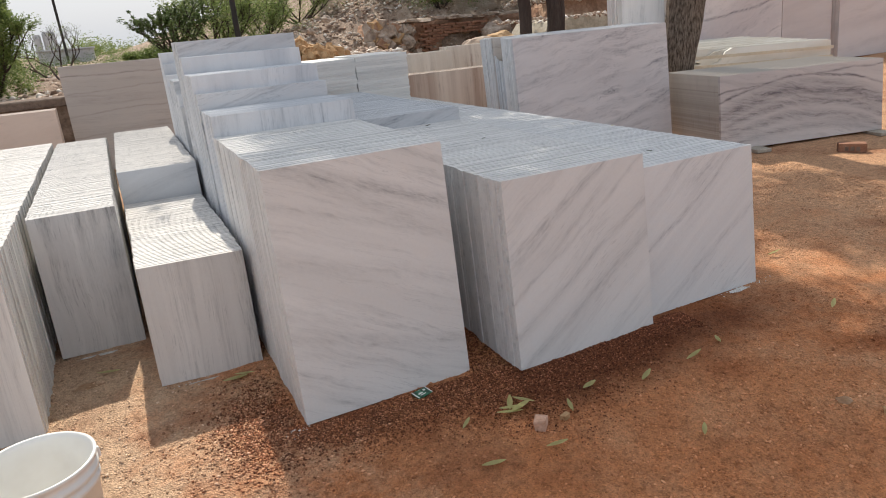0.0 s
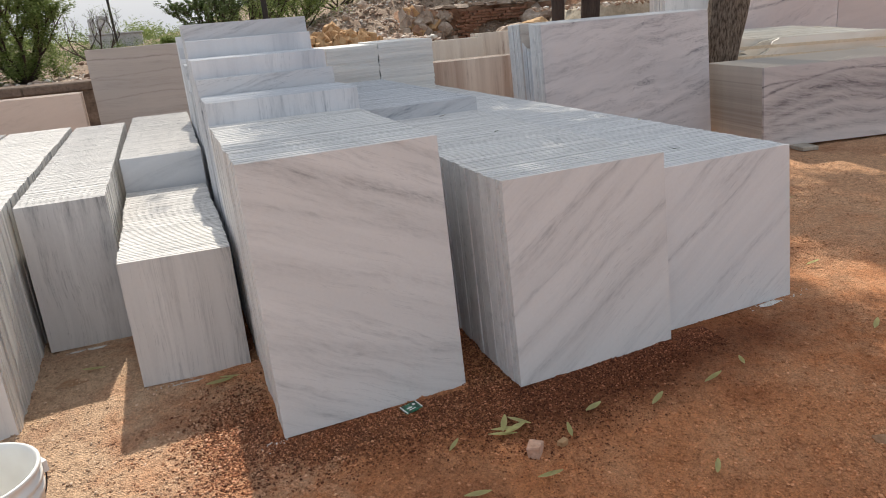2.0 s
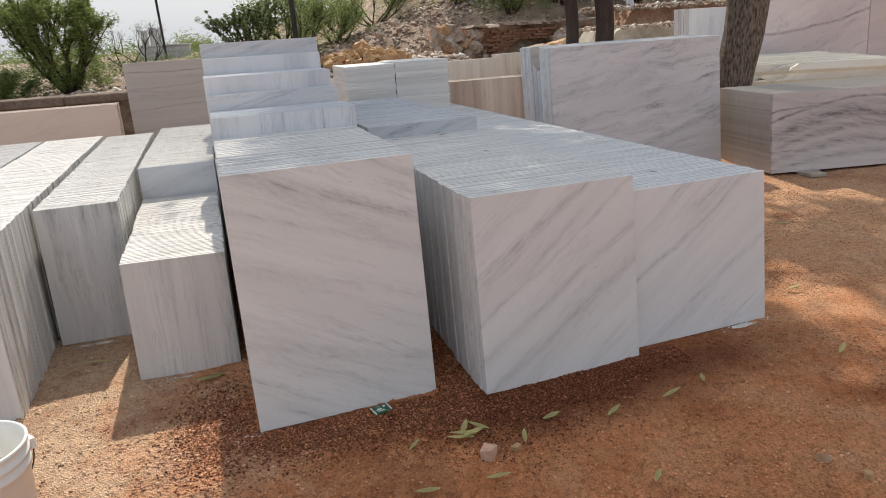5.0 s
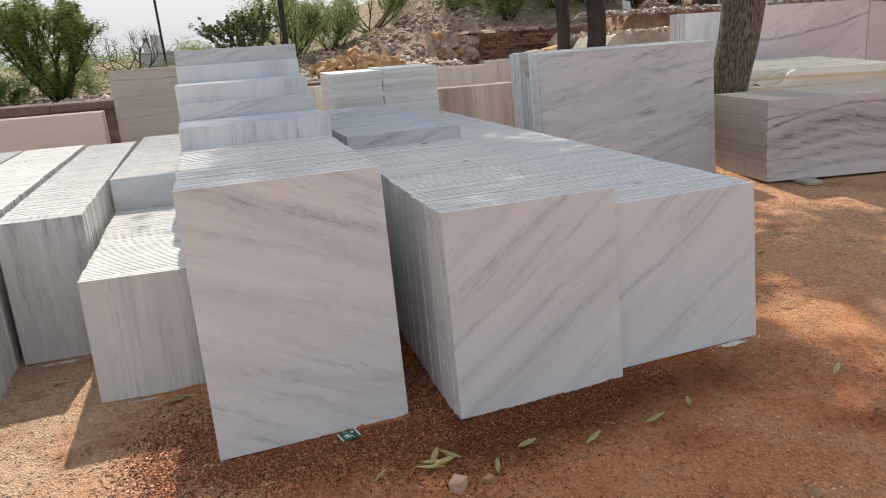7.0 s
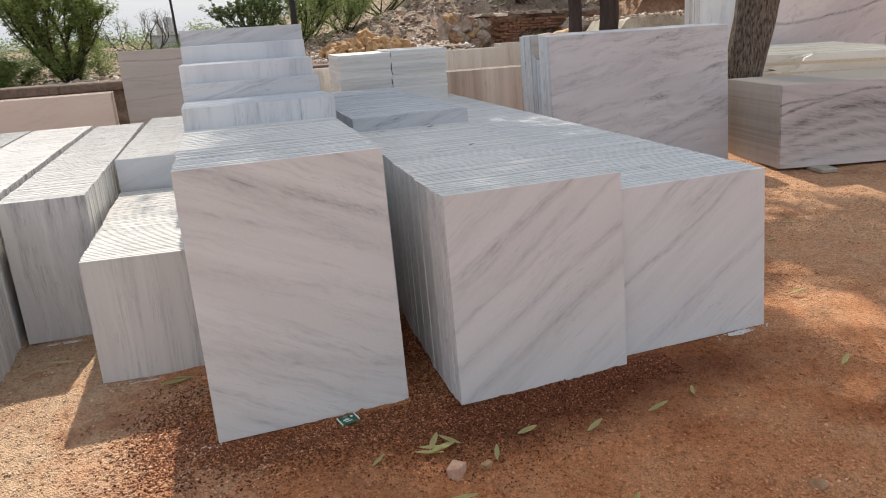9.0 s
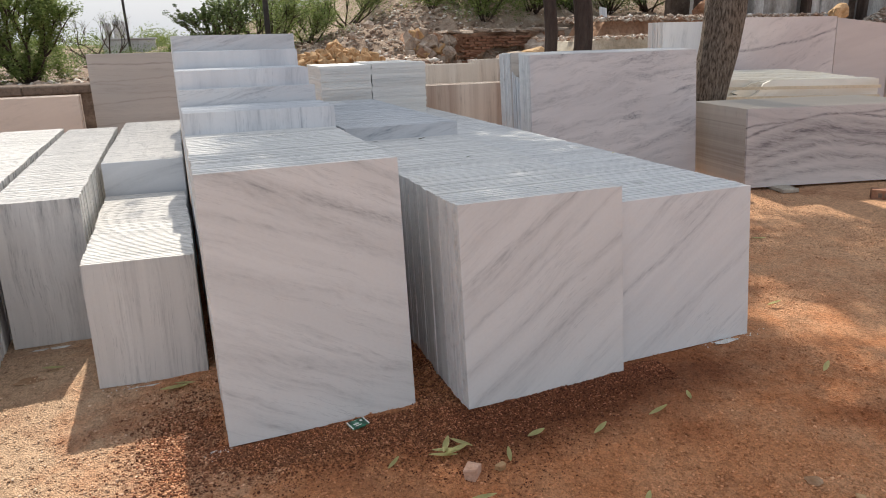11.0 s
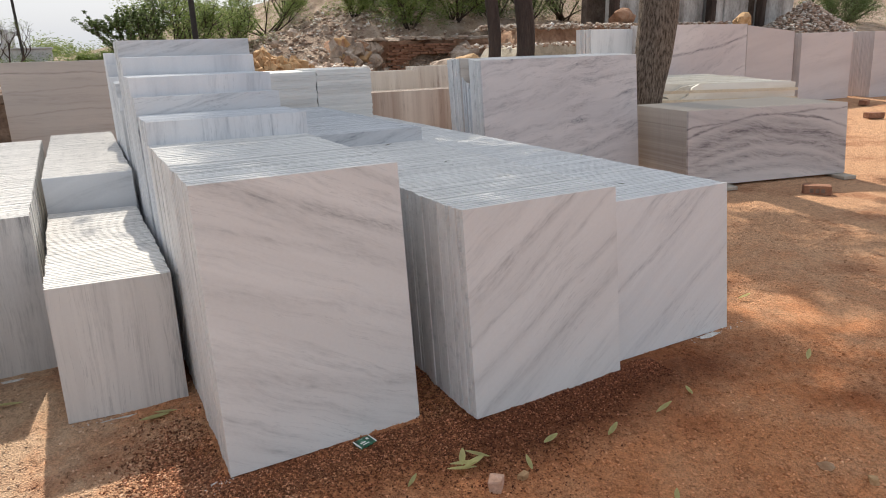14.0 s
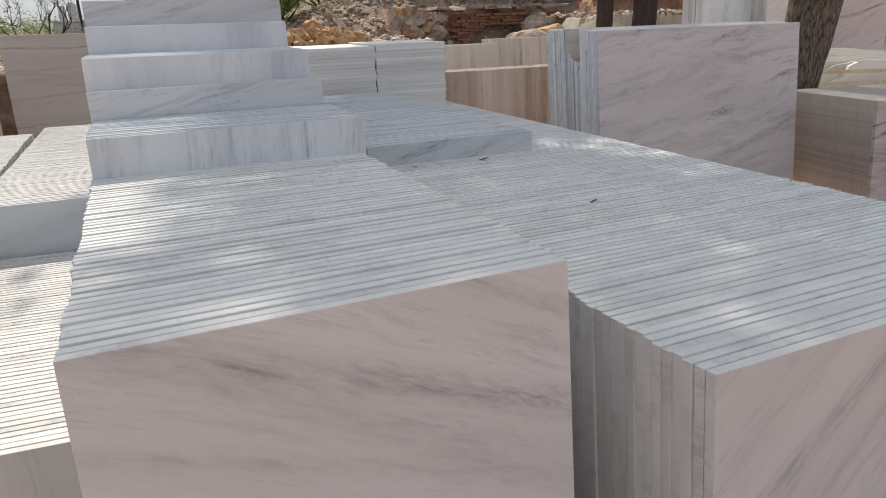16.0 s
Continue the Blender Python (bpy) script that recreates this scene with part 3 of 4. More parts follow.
# the tall stack in front and the stepped slabs behind it
LEAN_A = 6.6
slab_stack("tall stack of white marble slabs with sloping grey veins", 0.374, 2.168, 0.672, 0.945, 48, M_A, 5.9, 1.2, seed=3, first=M_A1)
for ytop, ztop, x0, x1, n, mat, lab in (
    (3.29, 1.04, 0.362, 1.043, 17, M_S, "short step of blue-grey marble slabs with upright streaks"),
    (3.672, 1.118, 0.358, 1.026, 4, M_S2, "blue-grey marble slabs crossed by a dark rising vein"),
    (3.765, 1.204, 0.354, 1.013, 16, M_S, "pale blue-grey marble slabs in a stepped row"),
    (4.125, 1.292, 0.360, 1.026, 5, M_S, "taller pale marble slabs in a stepped row"),
    (4.67, 0.984, 0.352, 1.0, 5, M_S2, "lowest step of a second row of grey-white slabs"),
    (4.785, 1.058, 0.352, 1.0, 3, M_S, "middle step of a second row of grey-white slabs"),
    (4.855, 1.138, 0.352, 1.0, 16, M_S2, "upper step of a second row of grey-white slabs"),
    (5.235, 1.077, 0.351, 1.0, 7, M_S2, "lowest step of a third row of grey-white slabs"),
    (5.405, 1.160, 0.351, 1.0, 6, M_S, "middle step of a third row of grey-white slabs"),
    (5.545, 1.240, 0.351, 1.0, 2, M_S, "upper step of a third row of grey-white slabs"),
    (5.595, 1.314, 0.351, 1.0, 8, M_S, "top step of a third row of grey-white slabs"),
    (4.245, 1.376, 0.358, 1.028, 14, M_S2, "tallest grey-white marble slabs of the stepped row"),
):
    slab_stack(lab, x0, foot(ytop, ztop, LEAN_A, 0.7), x1 - x0, ztop, n, mat, LEAN_A, -1.0, seed=int(ytop * 100), first=M_S1 if n == 17 else None)

# the two rows beside it
slab_stack("stack of white marble slabs with rising grey veins", 1.203, 2.048, 0.674, 0.788, 77, M_B, 6.1, 0.8, seed=11, side=0.006, first=M_B1)
slab_stack("row of taller grey-white marble slabs behind the lower stack", 1.20, foot(3.775, 0.862, 5.5, 1.5), 0.675, 0.862, 84, M_S2, 5.5, 0.3, seed=12)
slab_stack("long low row of pale marble slabs with rising veins", 1.884, 2.108, 0.69, 0.712, 182, M_C, 6.5, 1.5, seed=13, first=M_C1)

# the rows of narrow slabs
slab_stack("low stack of narrow marble slabs with upright streaks", -0.079, 2.79, 0.416, 0.533, 61, M_D, 5.0, -4.5, seed=21, thick=0.0214, bevel=0.0006, rise=0.0006)
slab_stack("narrow marble slabs standing higher behind the low stack", -0.092, foot(4.185, 0.712, 5.0, 0.1), 0.426, 0.712, 100, M_D, 5.0, -1.0, seed=22, thick=0.0214, bevel=0.0006, rise=0.0006, first=M_S2, skew=0.004)
slab_stack("long row of narrow white marble slabs with grey streaks", -0.478, 3.335, 0.360, 0.69, 134, M_D, 4.5, -1.0, seed=23, thick=0.0214, bevel=0.0006, rise=0.0006, first=M_D2)
slab_stack("long row of white marble slabs with grey upright streaks", -0.94, 2.69, 0.435, 0.70, 165, M_D, 2.5, 0.0, seed=24, thick=0.0214, bevel=0.0006, rise=0.0006)
slab_stack("row of white marble slabs at the yard's edge", -1.42, 2.69, 0.455, 0.70, 165, M_D, 4.5, 0.0, seed=25, thick=0.0214, bevel=0.0006, rise=0.0006)


# ---- large slabs behind ----
def broken_slab_bm(w, t, h, cut):
    """A slab whose upper left corner has broken off along a jagged line."""
    bm = bmesh.new()
    out = [(0, 0), (w, 0), (w, h)] + cut
    f = [bm.verts.new((x, 0, z)) for x, z in out]
    face = bm.faces.new(f)
    ext = bmesh.ops.extrude_face_region(bm, geom=[face])
    for v in ext["geom"]:
        if isinstance(v, bmesh.types.BMVert):
            v.co.y += t
    bmesh.ops.recalc_face_normals(bm, faces=bm.faces)
    return bm


st = slab_stack("thick pack of tall smoky grey marble slabs", 2.848, 4.595, 1.572, 1.20, 22, M_C, 6.3, 1.0, 0.0238, 0.0195, base=0.145, seed=31, side=0.012, rise=0.006, first=M_F)
fh = (1.20 - 0.145) / math.cos(radians(6.3))
for k in (8, 9, 10, 11, 12):
    kids = [c for c in st.children]
    d = 0.02 * (k - 8)
    me = kids[k].data = bpy.data.meshes.new("slab")
    bm = broken_slab_bm(1.572, 0.021, fh, [(0.16 + d, fh), (0.12 + d * 0.6, fh - 0.07), (0.05, fh - 0.16 - d), (0.0, fh - 0.22 + d)])
    bm.to_mesh(me)
    bm.free()
    me.materials.append(M_S)

# slab behind the notch in darker taupe, so its colour carries the notch's shade
kids[13].data = slab_mesh("slab", 1.572, 0.0195, fh, M_H)
slab_stack("long low block of swirled grey-brown marble slabs", 4.475, 4.127, 1.63, 0.748, 32, M_G2, 6.5, -11.0, 0.0236, 0.0236, base=0.135, seed=32, side=0.0002, rise=0.0002, skew=0.13, first=M_G, bevel=0.0)
for x, y in ((4.76, 4.02), (6.0, 3.80)):
    bm = box_bm(-0.07, 0.07, -0.10, 0.60, 0, 0.03, 0.004)
    ob = obj("support_bar", bm, M_WOOD)
    ob.matrix_world = pose(x, y, plane_z(x, y) - 0.004, 0, 0, -11)
    tagged(ob, "pale stone bearer under the swirled marble block", "support bar", "bearers")

# cream block with a broken front corner, strapped
st = slab_stack("cream marble block with a broken corner and straps", 5.02, 5.79, 2.05, 0.845, 40, M_J, 4.0, -24.0, 0.046, 0.0445, base=0.17, seed=33, side=0.02, rise=0.006, skew=0.44)
jh = 0.675
for k in range(2):
    kid = st.children[k]
    me = kid.data = bpy.data.meshes.new("slab")
    bm = broken_slab_bm(2.05, 0.0445, jh, [(1.0 + (k * 37 % 11) * 0.03 - 0.1 * k, jh), (0.93 - 0.09 * k, jh - 0.03), (0.88 - (k * 53 % 7) * 0.06, jh - 0.12), (0.70, jh - 0.19 + (k * 29 % 5) * 0.012), (0.45, jh - 0.17), (0.22, jh - 0.225), (0.10, jh - 0.19), (0, jh - 0.25)])
    bm.to_mesh(me)
    bm.free()
    me.materials.append(M_J)

for zz, hh in ((0.49, 0.035), (0.59, 0.03)):
    part("strap", box_bm(0.55, 2.06, -0.012, -0.008, zz, zz + hh), M_STRAP, st, "tan packing tape")

# far packs along the edge of the yard
slab_stack("whitish end of a far marble slab pack", 6.30, 7.55, 0.75, 1.455, 14, M_S, 3.0, 2.0, 0.022, 0.0205, base=0.285, seed=34, side=0.02)
st = slab_stack("large lilac-grey marble slabs with dark curved veins", 7.06, 7.36, 2.05, 1.495, 12, M_N, 3.0, 0.0, 0.022, 0.0205, base=0.285, seed=35)
st = slab_stack("large plain pink-beige marble slabs with clipped corners", 9.12, 7.36, 1.08, 1.49, 12, M_N2, 3.0, 0.0, 0.022, 0.0205, base=0.285, seed=36)
nh = 1.19 / math.cos(radians(3))
me = bpy.data.meshes.new("slab")
bm = broken_slab_bm(1.08, 0.0205, nh, [(0, nh)])
for v in bm.verts:
    if v.co.x > 1 and v.co.z > 1:
        v.co.z -= 0.10
bm.to_mesh(me)
bm.free()
me.materials.append(M_N2)
for kid in st.children:
    kid.data = me
slab_stack("pink-beige marble slab pack with a faint band", 10.30, 7.30, 1.30, 1.345, 14, M_N2, 3.0, 0.0, 0.022, 0.0205, base=0.29, seed=37)
slab_stack("pink-beige marble slab pack beside a dark gap", 11.86, 7.10, 2.2, 1.35, 24, M_N2, 3.0, -4.0, 0.022, 0.0205, base=0.285, seed=38)

# taupe slabs, pink block and the ledge at the back
slab_stack("taupe banded marble slabs leaning at the yard's edge", -0.47, 7.88, 1.35, 1.25, 7, M_H, 5.0, 0.0, 0.03, 0.028, base=0.18, seed=39)
slab_stack("low wide block of plain pink marble slabs", -3.7, 7.56, 3.14, 0.87, 8, M_P, 2.0, 0.0, 0.034, 0.032, base=0.15, seed=40)
ledge = empty("retaining_ledge", pose(0, 8.48, 0), "dark stone retaining ledge with a rough coping", "retaining wall")
tagged(ledge, kind="structure")
rng = random.Random(5)
x = -9.0
while x < 2.2:
    w = rng.uniform(0.7, 1.3)
    bm = box_bm(0, w - 0.012, -0.09 + rng.uniform(-0.012, 0.012), 0.35, 0.845, 0.95 + rng.uniform(-0.012, 0.012), 0.012)
    ob = part("coping_stone", bm, M_LEDGE, ledge)
    ob.location.x = x
    x += w
part("wall_face", box_bm(-9.0, 2.2, 0.0, 0.32, -0.2, 0.84), M_LEDGE, ledge)

# flat-laid slabs in two piles
for x0, w, n, sd in ((1.470, 0.432, 46, 51), (1.908, 0.482, 46, 52)):
    rng = random.Random(sd)
    pile = empty("slab_pile", pose(x0, 5.78, plane_z(x0, 5.8)), "pile of flat-laid white marble slabs with layered edges", "slab pile", "flat slab piles")
    me = slab_mesh("slab", w, 0.62, 0.0208, M_K, 0.0008)
    for i in range(n):
        ob = new("slab", me)
        ob.parent = pile
        ob.matrix_basis = pose(rng.uniform(-0.004, 0.004), rng.uniform(-0.006, 0.006), i * 0.0212 + 0.001)

slab_stack("brown-streaked cream marble slabs on edge", 2.46, 6.40, 1.4, 0.885, 12, M_W, 3.0, -2.0, 0.024, 0.022, base=0.20, seed=53)
slab_stack("cream marble slabs with faint streaks on edge", 2.60, 6.98, 0.84, 1.058, 10, M_W2, 3.0, 0.0, 0.024, 0.022, base=0.20, seed=54)
slab_stack("cream marble slabs behind the streaked ones", 3.46, 7.12, 0.7, 1.09, 8, M_W2, 3.0, 0.0, 0.024, 0.022, base=0.20, seed=55)
slab_stack("small plain cream marble slab pack", 1.18, 6.5, 0.5, 1.0, 8, M_W2, 3.0, 0.0, 0.024, 0.022, base=0.20, seed=56)


# ---- trees, poles ----
def leaf_cloud(n, rng, centers, size, sag=0.0, flat=0.5):
    """Leaf blades round many twig ends."""
    verts, faces = [], []
    for _ in range(n):
        c, r = rng.choice(centers)
        d = Vector((rng.gauss(0, 1), rng.gauss(0, 1), rng.gauss(0, 0.8)))
        d = d.normalized() * r * rng.random() ** 0.6
        p = Vector(c) + d
        a = Vector((rng.uniform(-1, 1), rng.uniform(-1, 1), rng.uniform(-flat, flat) - sag)).normalized()
        b = a.cross(Vector((rng.uniform(-1, 1), rng.uniform(-1, 1), rng.uniform(0.2, 1)))).normalized()
        s = size * rng.uniform(0.6, 1.3)
        k = len(verts)
        verts += [p - a * s, p + b * s * 0.42 - a * s * 0.1, p + a * s, p - b * s * 0.42 - a * s * 0.1]
        faces.append((k, k + 1, k + 2, k + 3))
    return verts, faces


def grow(rng, start, way, length, radius, depth, out, tips, spread=0.6, up=0.25):
    """Forking limbs; collects bars and twig ends."""
    p, d = Vector(start), Vector(way).normalized()
    path = [(*p, radius)]
    steps = 4
    for i in range(steps):
        d = (d + Vector((rng.uniform(-1, 1), rng.uniform(-1, 1), rng.uniform(-0.6, 1) + up)) * 0.16).normalized()
        p = p + d * length / steps
        path.append((*p, radius * (1 - 0.45 * (i + 1) / steps)))
    out.append(path)
    if depth == 0:
        tips.append(p.copy())
        return
    for _ in range(rng.choice((2, 3))):
        w = (d + Vector((rng.uniform(-1, 1), rng.uniform(-1, 1), rng.uniform(-0.4, 0.8))) * spread).normalized()
        grow(rng, p, w, length * rng.uniform(0.6, 0.85), radius * 0.55, depth - 1, out, tips, spread, up)


def shade_tree(label, trunk, limbs, crown_centers, leaves, bark, seed, rough):
    rng = random.Random(seed)
    x, y, z = trunk[0][:3]
    tree = empty("tree", pose(x, y, z), label, "tree", "shade trees")
    local = [(a - x, b - y, c - z, r) for a, b, c, r in trunk]
    part("trunk", tube_bm([local], 44, rough), bark, tree, smooth=True)
    bars = []
    top = Vector(local[-1][:3])
    for c, r in limbs:
        e = Vector(c) - Vector((x, y, z))
        mid = top.lerp(e, 0.5) + Vector((0, 0, 0.15))
        bars.append([(*top, r), (*top.lerp(mid, 0.5), r * 0.85), (*mid, r * 0.7), (*mid.lerp(e, 0.5), r * 0.5), (*e, r * 0.25)])
    for bar in bars:
        part("limb", tube_bm([bar], 8, 0.1), bark, tree, smooth=True)
    v, f = leaf_cloud(leaves, rng, [(Vector(c) - Vector((x, y, z)), r) for c, r in crown_centers], 0.085)
    raw("crown", v, f, M_LEAF, tree, "stuff")
    return tree


def path_up(pts):
    """A denser, smoothed bar through a few points."""
    out = []
    for i in range(len(pts) - 1):
        p0, p1, p2, p3 = (Vector(pts[max(0, min(len(pts) - 1, i + k))]) for k in (-1, 0, 1, 2))
        for s in range(12):
            t = s / 12
            out.append(tuple(0.5 * (2 * p1 + (p2 - p0) * t + (2 * p0 - 5 * p1 + 4 * p2 - p3) * t * t + (3 * p1 - p0 - 3 * p2 + p3) * t ** 3)))
    return out + [tuple(pts[-1])]


rng = random.Random(8)


def crown_over(x0, x1, y0, y1, z0, z1, n, r, keep=lambda x, y: True):
    out = []
    while len(out) < n:
        x, y = rng.uniform(x0, x1), rng.uniform(y0, y1)
        if keep(x, y):
            out.append(((x, y, rng.uniform(z0, z1)), r * rng.uniform(0.6, 1.3)))
    return out


# crowns out of view; clumps and gaps placed to shape shade on the yard
crown_a = crown_over(3.5, 7.6, 6.0, 7.5, 5.7, 6.8, 26, 0.42) + crown_over(3.7, 7.6, 7.5, 9.8, 5.7, 6.8, 26, 0.42, lambda x, y: y < 8.5 or x < 5.0)
crown_a += crown_over(3.85, 4.9, 7.9, 8.8, 5.7, 6.8, 12, 0.42)
crown_b = crown_over(1.7, 3.45, 6.1, 11.0, 5.7, 6.8, 66, 0.5, lambda x, y: y < 9.9 or x > 2.9)
crown_c = crown_over(1.15, 2.1, 6.7, 9.2, 5.8, 6.7, 20, 0.36)
shade_tree("tree with a furrowed grey-brown trunk leaning over the yard", path_up([(4.90, 5.20, 0.10, 0.19), (4.93, 5.18, 0.5, 0.165), (4.97, 5.17, 0.85, 0.16), (5.02, 5.17, 1.15, 0.172), (5.05, 5.16, 1.55, 0.178), (5.10, 5.2, 2.3, 0.16), (5.2, 5.5, 3.2, 0.14), (5.3, 6.0, 4.2, 0.11)]),
           [((4.2, 6.6, 6.0), 0.06), ((6.3, 7.4, 6.2), 0.07), ((7.0, 6.4, 6.0), 0.06), ((4.6, 8.4, 6.2), 0.06)], crown_a, 4100, M_BARK, 61, 0.06)
shade_tree("slim dark tree trunk behind the smoky slabs", path_up([(3.50, 5.58, 0.10, 0.066), (3.50, 5.58, 0.9, 0.058), (3.49, 5.58, 1.6, 0.056), (3.40, 5.9, 3.0, 0.05), (3.2, 6.6, 4.4, 0.045)]),
           [((2.3, 6.8, 6.0), 0.035), ((3.3, 8.6, 6.2), 0.035), ((2.5, 9.8, 6.2), 0.03)], crown_b, 8300, M_BARK_DARK, 62, 0.06)
shade_tree("dark rough tree trunk behind the smoky slabs", path_up([(3.78, 5.52, 0.10, 0.098), (3.78, 5.52, 0.9, 0.085), (3.785, 5.52, 1.6, 0.08), (3.7, 5.9, 3.0, 0.07), (3.3, 6.5, 4.4, 0.06)]),
           [((2.2, 7.2, 6.0), 0.04), ((1.6, 8.0, 6.1), 0.03), ((1.9, 8.8, 6.2), 0.03)], crown_c, 1250, M_BARK_DARK, 63, 0.08)

pole = empty("pole", pose(1.43, 8.5, 0.15), "thin dark upright metal pole", "pole")
part("shaft", tube_bm([[(0, 0, 0, 0.032), (-0.01, 0, 1.5, 0.032), (-0.03, 0, 4.5, 0.03)]], 10), M_METAL_DARK, pole, smooth=True)
part("foot_plate", box_bm(-0.09, 0.09, -0.09, 0.09, 0, 0.02, 0.004), M_METAL_DARK, pole)


# ---- hill, pit and far things ----
def bush(label, x, y, z, w, h, leaves, mat, seed, size=0.022, stems=9, name="bush", spread=0.5, depth=2, fluff=1.0, thick=0.016):
    rng = random.Random(seed)
    b = empty(name, pose(x, y, z), label, name, "bushes")
    bars, tips = [], []
    for _ in range(stems):
        a = rng.uniform(0, 6.3)
        k = rng.uniform(0.3, 1.0)
        grow(rng, (rng.uniform(-0.06, 0.06) * w, rng.uniform(-0.06, 0.06) * w, -0.05), (math.cos(a) * w * k, math.sin(a) * w * k, h * 0.75), h * 0.40, thick * h, depth, bars, tips, spread, 0.1)
    tagged(part("branchwork", tube_bm(bars, 5), M_BARK_DARK, b), kind="stuff")
    if leaves:
        cl = []
        for bar in bars:
            for q in bar[2:]:
                if q[2] > 0.12 * h:
                    cl.append((Vector(q[:3]), rng.uniform(0.05, 0.17) * w * fluff))
        for _ in range(stems * 4):
            cl.append((Vector((rng.uniform(-0.5, 0.5) * w, rng.uniform(-0.5, 0.5) * w, rng.uniform(0.08, 0.4) * h)), rng.uniform(0.08, 0.2) * w))
        v, f = leaf_cloud(leaves, rng, cl, size, 0.05, 0.35)
        raw("foliage", v, f, mat, b, "stuff")
    return b


bush("feathery green thorn bush on the rubble bank", -1.52, 11.0, 0.80, 1.0, 1.6, 80000, M_LEAF, 71, 0.016, 17, fluff=0.75)
bush("low feathery green bush on the rubble bank", -2.3, 10.4, 0.80, 1.2, 0.55, 24000, M_LEAF, 72, 0.015, 14, fluff=0.75)
bare = bush("leafless small tree with forking grey branches", -1.05, 16.0, 0.85, 1.1, 1.12, 420, M_LEAF, 73, 0.016, 4, "small_tree", 1.0, 4, 0.8, 0.024)
bare.matrix_world = pose(-0.95, 16.0, 0.85, 0, -16, 0)
for i, (x, y, w, h, n, mt) in enumerate(((1.2, 13.2, 0.65, 1.4, 11000, M_LEAF_DARK), (1.9, 14.2, 1.7, 1.6, 10000, M_LEAF), (3.1, 15.4, 1.8, 1.35, 8000, M_LEAF), (4.4, 17.0, 1.8, 1.5, 7000, M_LEAF), (2.5, 16.5, 2.0, 1.7, 7000, M_LEAF),
                                         (6.7, 14.0, 1.4, 1.3, 15000, M_LEAF), (8.0, 14.3, 1.6, 1.5, 15000, M_LEAF), (9.2, 14.6, 1.7, 1.7, 15000, M_LEAF_DARK), (10.6, 15.2, 1.8, 1.8, 13000, M_LEAF), (7.4, 15.4, 1.9, 1.9, 13000, M_LEAF_DARK), (9.9, 16.2, 2.2, 2.3, 13000, M_LEAF_DARK), (5.9, 15.2, 1.2, 0.9, 6000, M_LEAF), (21.0, 14.0, 2.6, 1.6, 16000, M_LEAF_DARK), (23.5, 15.0, 2.6, 1.9, 12000, M_LEAF_DARK), (12.3, 16, 2.0, 1.8, 12000, M_LEAF_DARK), (5.4, 19.0, 1.6, 1.5, 4000, M_LEAF), (-4.2, 12.5, 1.6, 1.0, 9000, M_LEAF), (0.75, 15.5, 1.5, 0.62, 12000, M_LEAF), (0.1, 17.0, 1.2, 0.4, 7000, M_LEAF), (8.6, 17.0, 2.6, 2.6, 14000, M_LEAF_DARK), (7.0, 16.8, 2.0, 1.8, 10000, M_LEAF), (10.2, 18.0, 2.6, 2.2, 12000, M_LEAF))):
    bush("green thorn bush with thin dark stems on the hill", x, y, ground_z(x, y) - 0.03, w * 1.1, h, int(n * 1.5), mt, 80 + i, 0.021, 11, spread=0.75, fluff=0.62)

rng = random.Random(19)
cl = []
for _ in range(420):
    y = 17 + 60 * rng.random() ** 1.5
    x = rng.uniform(-0.55, 0.12) * y
    cl.append(((x, y, 0.92 + rng.uniform(0, 0.006) * y), rng.uniform(0.010, 0.022) * y))
v, f = leaf_cloud(80000, rng, cl, 0.026)
scrub = raw("scrub", v, f, M_LEAF_DARK, kind="stuff")
tagged(scrub, "low green scrub on the open ground beyond the yard", "scrub")

# far tree line, silos, hut
rng = random.Random(9)
cl = [((rng.uniform(-150, 60), rng.uniform(120, 170), rng.uniform(0.2, 2.6)), rng.uniform(1.5, 3.0)) for _ in range(260)]
v, f = leaf_cloud(60000, rng, cl, 0.2)
woods = raw("far_woods", v, f, M_LEAF, kind="stuff")
tagged(woods, "low hazy green scrub along the horizon", "woods")
for x, h, r in ((-14.6, 6.6, 0.85), (-12.4, 7.2, 1.0), (-10.9, 7.0, 0.4)):
    silo = empty("silo", pose(x, 200, 0), "far pale concrete silo on the horizon", "silo", "far silos")
    part("shell", tube_bm([[(0, 0, 0, r), (0, 0, h - 0.6, r)]], 20), M_FAR, silo)
    part("cap", tube_bm([[(0, 0, h - 0.6, r * 1.05), (0, 0, h, r * 0.8)]], 20), M_FAR, silo)
hut = empty("hut", pose(-2.3, 52, 0.5), "small far white-washed block with a pole", "hut")
part("wall", box_bm(-1.6, 1.6, -1, 1, 0, 1.15, 0.03), M_FAR, hut)
part("roof_slab", box_bm(-1.7, 1.7, -1.1, 1.1, 1.15, 1.25, 0.02), M_FAR, hut)
far_pole = empty("pole", pose(-2.25, 50.5, 0.5), "tall thin dark pole far off", "pole")
part("shaft", tube_bm([[(0, 0, 0, 0.08), (-0.1, 0, 8, 0.075)]], 8), M_METAL_DARK, far_pole)

# brick-faced pit wall
rng = random.Random(14)
pit = empty("pit_wall", pose(0, 13.0, 0), "old broken brick wall in a cut earth bank", "wall")
tagged(pit, kind="structure")


